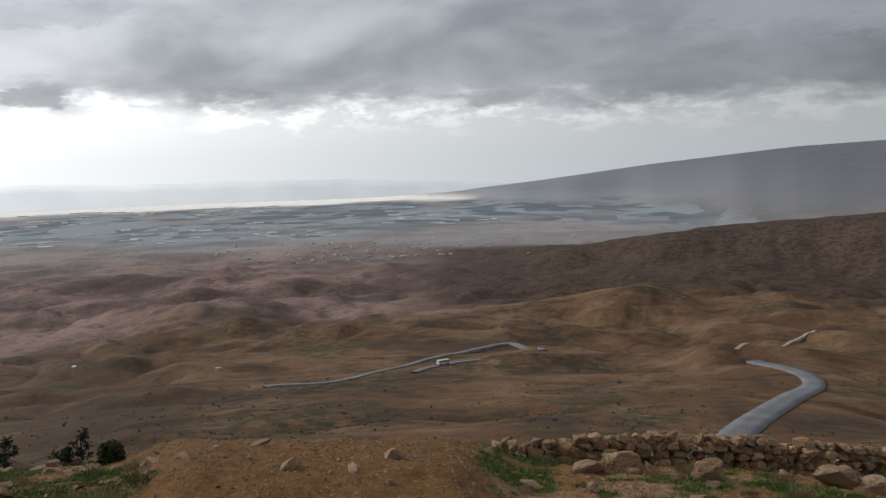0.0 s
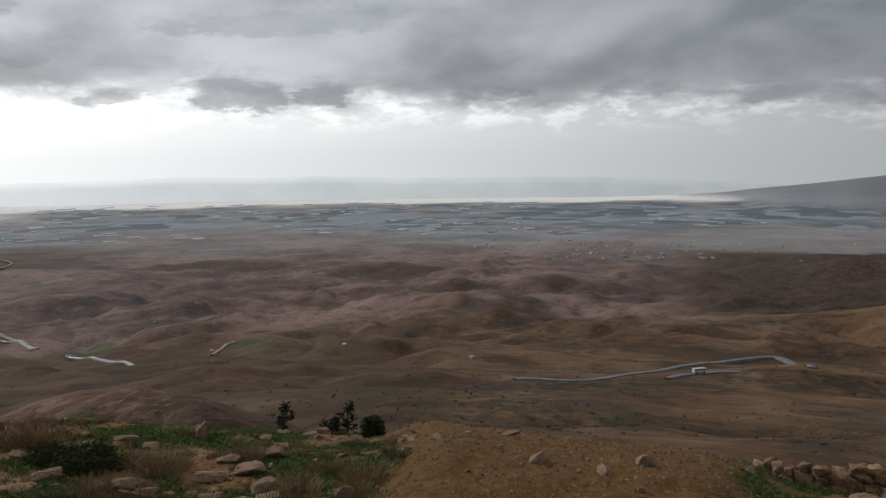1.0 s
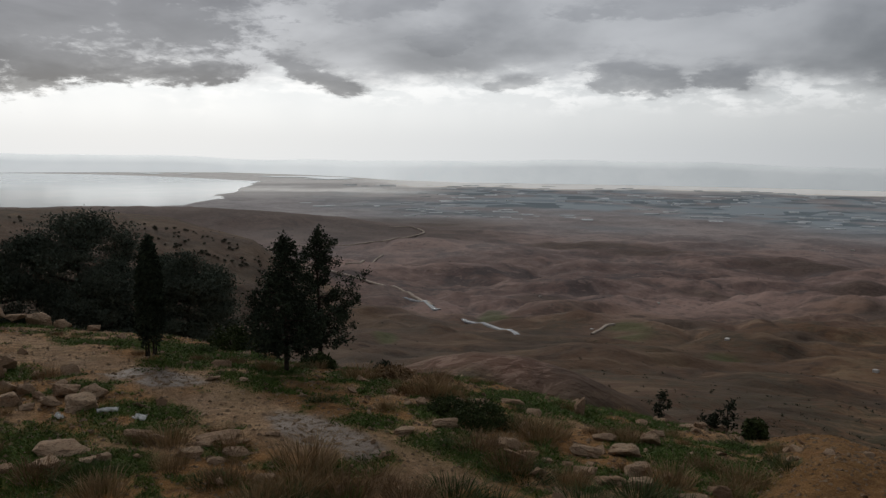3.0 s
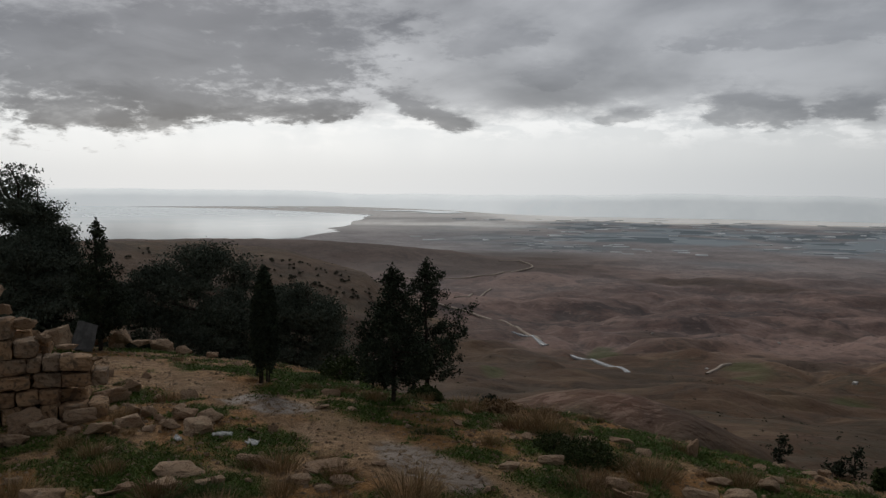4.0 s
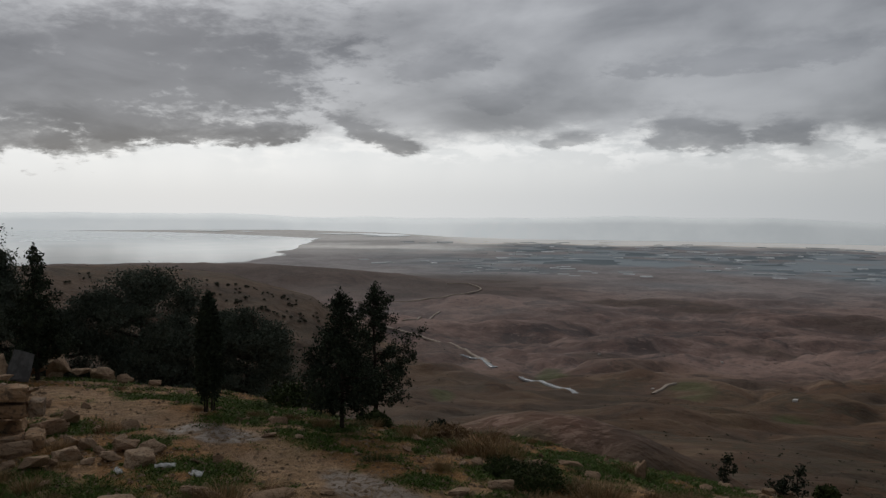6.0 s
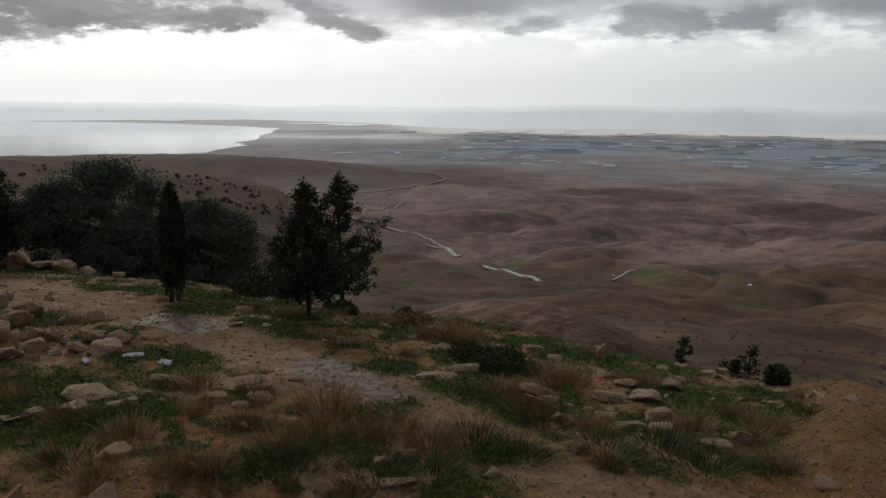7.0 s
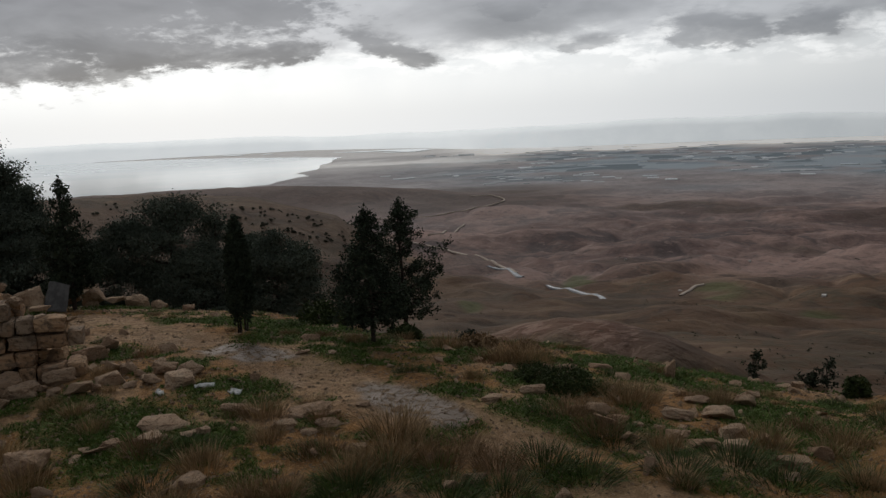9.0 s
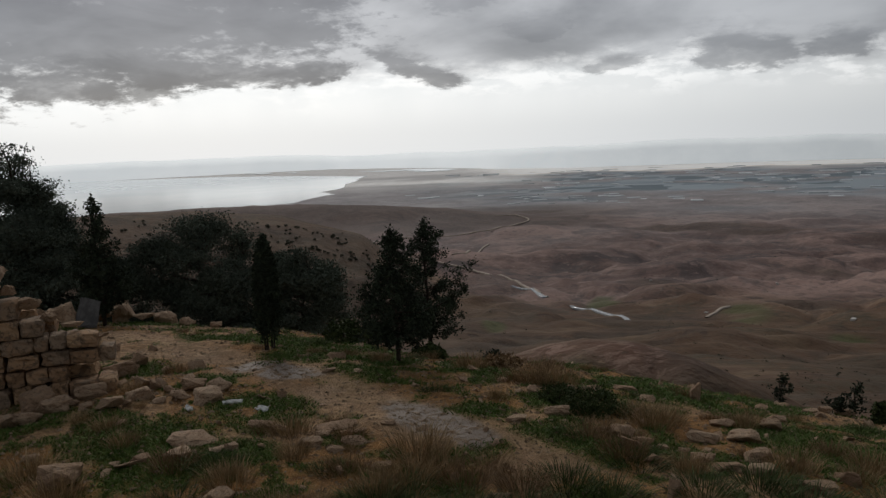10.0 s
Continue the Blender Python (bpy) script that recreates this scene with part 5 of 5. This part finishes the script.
DRY = [(62.3, -19.3, 0.85), (53.4, -21.3, 1.2), (54.3, -23.0, 1.1), (66.7, -21.9, 0.9), (36.9, -19.6, 1.1), (36.0, -19.4, 0.9), (44.9, -16.9, 1.2), (43.4, -17.1, 1.1), (27.9, -21.8, 0.9),
       (23.2, -21.3, 1.0), (79.0, -19.4, 1.1), (77.6, -21.0, 1.0), (72.3, -15.3, 0.6), (34.7, -22.3, 0.8), (49.4, -15.8, 1.0), (52.2, -22.4, 1.0), (56.6, -23.6, 0.9), (69, -24, 0.9), (64, -24, 0.8), (38.5, -19.0, 0.8)]
BROWN = [(46.0, -16.8, 1.1), (48.5, -22.6, 0.9), (58.5, -22.0, 0.8), (41.2, -20.4, 0.9), (39, -21.4, 0.9), (44.2, -16.0, 1.0), (50.5, -23.4, 1.0), (46.2, -23.6, 0.9), (30.9, -19.2, 0.9), (70.2, -20.2, 0.9), (62.0, -24.4, 1.0), (25.6, -20.6, 0.8), (-11.2, -20.8, 0.9), (-14, -20.9, 0.7)]
MOSSY = [(54.6, -24.0, 1.2), (57.0, -24.6, 1.2), (38.0, -21.9, 1.1), (40.2, -24.2, 1.2), (43, -23.4, 1.1), (30.0, -23.0, 1.2), (27.0, -23.8, 1.2), (22.0, -23.4, 1.1), (59.8, -21.9, 0.7), (67.6, -20.6, 0.9), (50.0, -25.4, 1.1), (46.0, -25.2, 1.0), (70.6, -22.6, 1.0), (41.9, -19.0, 1.0), (40.0, -18.8, 1.0), (37.6, -18.9, 0.9), (-6.5, -21.2, 0.7), (33.6, -23.6, 1.1)]
for a, e, s in DRY:
    tuft(STRAWS, "dry_grass_tuft", spot(a, e, 4, 40), s, "tuft of dry straw-coloured grass on stony soil", "dry tufts")
for a, e, s in BROWN:
    tuft(TWIGS, "brown_tuft", spot(a, e, 4, 40), s, "low tangle of dead brown stalks", "brown tufts")
for a, e, s in MOSSY:
    tuft(GREENS_M, "green_tuft", spot(a, e, 4, 40), s, "low dark green cushion of herbs", "green tufts")
made = 0
while made < 130:
    a, r = dice.uniform(-29, 82), dice.uniform(6.8, 22)
    p = heading(a, r)
    if r > float(brink(a)) - 0.3 or -3 < a < 20 or float(path_mask(p.x, p.y)) > 0.25:
        continue
    kinds, name, label, group = dice.choice(((STRAWS, "dry_grass_tuft", "tuft of dry straw-coloured grass on stony soil", "dry tufts"), (TWIGS, "brown_tuft", "low tangle of dead brown stalks", "brown tufts"),
                                             (GREENS_M, "green_tuft", "low dark green cushion of herbs", "green tufts")))
    tuft(kinds, name, on_land(p.x, p.y), dice.uniform(0.3, 0.75), label, group)
    made += 1


def build_herbs(count):
    """Low green growth over the damp patches, as short blades."""
    rng = np.random.default_rng(9)
    a, r = rng.uniform(-30, 84, count), 6.0 * (28 / 6.0) ** rng.uniform(0, 1, count)
    x, y = -r * np.sin(np.radians(a)), r * np.cos(np.radians(a))
    keep = (green_mask(x, y) > rng.uniform(0.15, 0.95, count)) & (r < brink(a) + 0.5)
    x, y, r = x[keep], y[keep], r[keep]
    z = height(x, y)
    k = len(x)
    h = rng.uniform(0.012, 0.045, k) * (0.7 + r / 25)
    wd = rng.uniform(0.005, 0.012, k) * (0.6 + r / 18)
    t = rng.uniform(0, 6.283, k)
    ox, oy = rng.normal(0, 1.3, k) * h, rng.normal(0, 1.3, k) * h
    verts = np.stack([np.stack([x - wd * np.cos(t), y - wd * np.sin(t), z - 0.01], 1), np.stack([x + wd * np.cos(t), y + wd * np.sin(t), z - 0.01], 1), np.stack([x + ox, y + oy, z + h], 1)], 1).reshape(-1, 3)
    me = mesh_of("grass", verts.tolist(), np.arange(3 * k).reshape(k, 3).tolist(), HERB)
    tagged(new("grass", me), "patches of low fresh green herbs and moss", "grass", kind="stuff")


build_herbs(950000)


# ---------------------------------------------------------------- litter
def litter(a, e, size, seed, turn, label):
    rng = random.Random(seed)
    at = spot(a, e, 4, 40)
    bm = bmesh.new()
    bmesh.ops.create_grid(bm, x_segments=6, y_segments=4, size=0.5)
    for v in bm.verts:
        v.co = Vector((v.co.x * size[0] * rng.uniform(0.9, 1.1), v.co.y * size[1] * rng.uniform(0.85, 1.15), 0.05 + 0.05 * noise.noise(v.co * 5 + Vector((seed, 0, 0)))))
    top = bmesh.ops.extrude_face_region(bm, geom=bm.faces[:])
    for v in top["geom"]:
        if isinstance(v, bmesh.types.BMVert):
            v.co.z += 0.02
    bmesh.ops.recalc_face_normals(bm, faces=bm.faces)
    me = bpy.data.meshes.new("litter")
    bm.to_mesh(me)
    bm.free()
    me.materials.append(WHITE)
    ob = new("litter", me)
    ob.matrix_world = pose(at.x, at.y, at.z - 0.01, 8, 6, turn)
    tagged(ob, label, "litter", "litter on the slope")


litter(66.1, -16.95, (0.30, 0.07), 1, 80, "crumpled white plastic strip on the grass")
litter(64.1, -17.6, (0.17, 0.11), 2, 40, "scrap of white paper lying on soil")
litter(68.9, -17.0, (0.12, 0.07), 3, 10, "small scrap of white plastic in the herbs")


# ---------------------------------------------------------------- the far country
def olive_mesh(seed):
    nrng = np.random.default_rng(seed)
    cs = nrng.normal(size=(46, 3)) * np.array([0.75, 0.75, 0.5]) + np.array([0, 0, 1.7])
    pts = np.repeat(cs, 9, 0) + nrng.normal(size=(46 * 9, 3)) * 0.25
    lv, lf = leaves(pts, 0.24, nrng)
    tv, tf = [], []
    tube(tv, tf, [Vector((0, 0, -0.4)), Vector((0.05, 0, 0.8)), Vector((0, 0.05, 1.7))], [0.16, 0.12, 0.08], 5)
    return mesh_of("trunk", tv, tf, BARK), mesh_of("crown", lv, lf, OLIVE)


OLIVES = [olive_mesh(500 + k) for k in range(3)]


def olive(at, s):
    root = thing("small_tree", "small dark tree dotted on a bare brown hillside", "tree", "trees on the far hill", at)
    root.scale = (s, s, s)
    trunk, crown = dice.choice(OLIVES)
    part("trunk", trunk, root)
    part("crown", crown, root)


for _ in range(170):
    a = dice.uniform(53.5, 75)
    crest = float(np.interp(a, [54, 56.4, 61.6, 67.8, 73, 80], [-8.8, -6.7, -5.0, -4.2, -4.2, -3.9]))
    olive(spot(a, crest - 0.3 - 2.6 * dice.random() ** 1.3, 400, 700), dice.uniform(0.25, 0.52))


def build_scrub(count):
    """Dark low bushes speckled over the bare hills."""
    rng = np.random.default_rng(15)
    a, lr = rng.uniform(-32, 78, count), rng.uniform(math.log(75), math.log(900), count)
    r = np.exp(lr)
    x, y = -r * np.sin(np.radians(a)), r * np.cos(np.radians(a))
    keep = fractal(x / 34, y / 34, 3, 97) > rng.uniform(-0.15, 0.55, count)
    x, y, r = x[keep], y[keep], r[keep]
    z = height(x, y)
    verts, faces = [], []
    for k in range(len(x)):
        s = rng.uniform(0.2, 0.5) * (0.5 + (r[k] / 260) ** 0.5)
        c = np.array((x[k], y[k], z[k] + 0.25 * s)) + rng.normal(size=(9, 3)) * np.array([0.5, 0.5, 0.22]) * s
        lv, lf = leaves(c, 0.28 * s, rng, 1.3)
        b = len(verts)
        verts += lv
        faces += [[b + i for i in f] for f in lf]
    me = mesh_of("hillside_scrub", verts, faces, OLIVE)
    tagged(new("hillside_scrub", me), "dark low scrub speckled over bare hills", "scrub", kind="stuff")


build_scrub(5200)


def boxes(items, material, name, label, category):
    """Many far low buildings in one mesh: (x, y, z, length, width, height, turn)."""
    verts, faces = [], []
    for x, y, z, l, wd, h, t in items:
        b = len(verts)
        c, s = math.cos(t), math.sin(t)
        for q in (0, 1):
            wq = wd * (1 - 0.25 * q)
            for u, v in ((-l, -wq), (l, -wq), (l, wq), (-l, wq)):
                verts.append((x + (c * u - s * v) / 2, y + (s * u + c * v) / 2, z - 0.5 + q * (h + 0.5)))
        faces += [(b + 4, b + 5, b + 6, b + 7)] + [(b + k, b + (k + 1) % 4, b + 4 + (k + 1) % 4, b + 4 + k) for k in range(4)]
    tagged(new(name, mesh_of(name, verts, faces, material)), label, category, kind="stuff")


houses, sheds = [], []
for _ in range(420):
    r = 1750 * (3300 / 1750) ** dice.random()
    a = dice.uniform(-6, 53) if r < 2300 else dice.uniform(0, 50)
    if float(fractal(np.array(a / 7), np.array(r / 300), 2, 111)) < -0.12:
        continue
    p = heading(a, r)
    sheds.append((p.x, p.y, FLOOR + 0.2, dice.uniform(8, 40) * r / 2000, dice.uniform(9, 26) * r / 2000, dice.uniform(1.2, 2.4), radians(a) + dice.choice((0.12, 0.05, 0.2))))
for _ in range(90):
    a, e = dice.gauss(6, 6), dice.uniform(-6.6, -5.3)
    p = spot(a, e, 900, 2600)
    houses.append((p.x, p.y, p.z, dice.uniform(3, 7), dice.uniform(3, 6), dice.uniform(1.2, 2.4), dice.uniform(0, 3)))
for _ in range(5):
    p = spot(dice.uniform(15, 48), dice.uniform(-13.5, -7), 150, 1200)
    houses.append((p.x, p.y, p.z, dice.uniform(1.5, 3), dice.uniform(1.2, 2.5), dice.uniform(0.6, 1.1), dice.uniform(0, 3)))
boxes(sheds, FILM_ROOF, "greenhouses", "rows of whitish plastic greenhouses between dark fields", "greenhouses")
boxes(houses, PLASTER, "far_houses", "scattered tiny pale houses in the valley", "houses")


def build_bus():
    at = spot(0.2, -14.0, 150, 600)
    ahead = spot(-0.9, -13.85, 150, 600)
    turn = math.atan2(ahead.y - at.y, ahead.x - at.x)
    z = at.z + 0.5
    root = thing("bus", "small white bus on the pale road", "bus", at=(at.x, at.y, z))
    root.rotation_euler.z = turn
    root.scale = (0.85, 0.85, 0.85)

    def box(name, mat, size, mid, parent, bev=0.12, label=""):
        bm = bmesh.new()
        bmesh.ops.create_cube(bm, size=1.0)
        for v in bm.verts:
            v.co = Vector(v.co[k] * size[k] + mid[k] for k in range(3))
        if bev:
            bmesh.ops.bevel(bm, geom=bm.edges[:], offset=bev, segments=2, affect="EDGES")
        me = bpy.data.meshes.new(name)
        bm.to_mesh(me)
        bm.free()
        me.materials.append(mat)
        return part(name, me, parent, label)

    body = box("body", WHITE, (5.2, 1.9, 1.7), (0, 0, 1.15), root)
    for side in (-1, 1):
        for k in range(4):
            box("window", GLASS_DARK, (0.95, 0.04, 0.55), (-1.8 + 1.2 * k, side * 0.955, 1.5), body, 0.0)
        for x in (-1.6, 1.6):
            bm = bmesh.new()
            bmesh.ops.create_cone(bm, cap_ends=True, segments=14, radius1=0.38, radius2=0.38, depth=0.25, matrix=pose(x, side * 0.85, 0.38, 90))
            me = bpy.data.meshes.new("wheel")
            bm.to_mesh(me)
            bm.free()
            me.materials.append(RUBBER)
            part("wheel", me, root, "black tyre")
    box("windscreen", GLASS_DARK, (0.04, 1.5, 0.7), (2.605, 0, 1.45), body, 0.0)


build_bus()
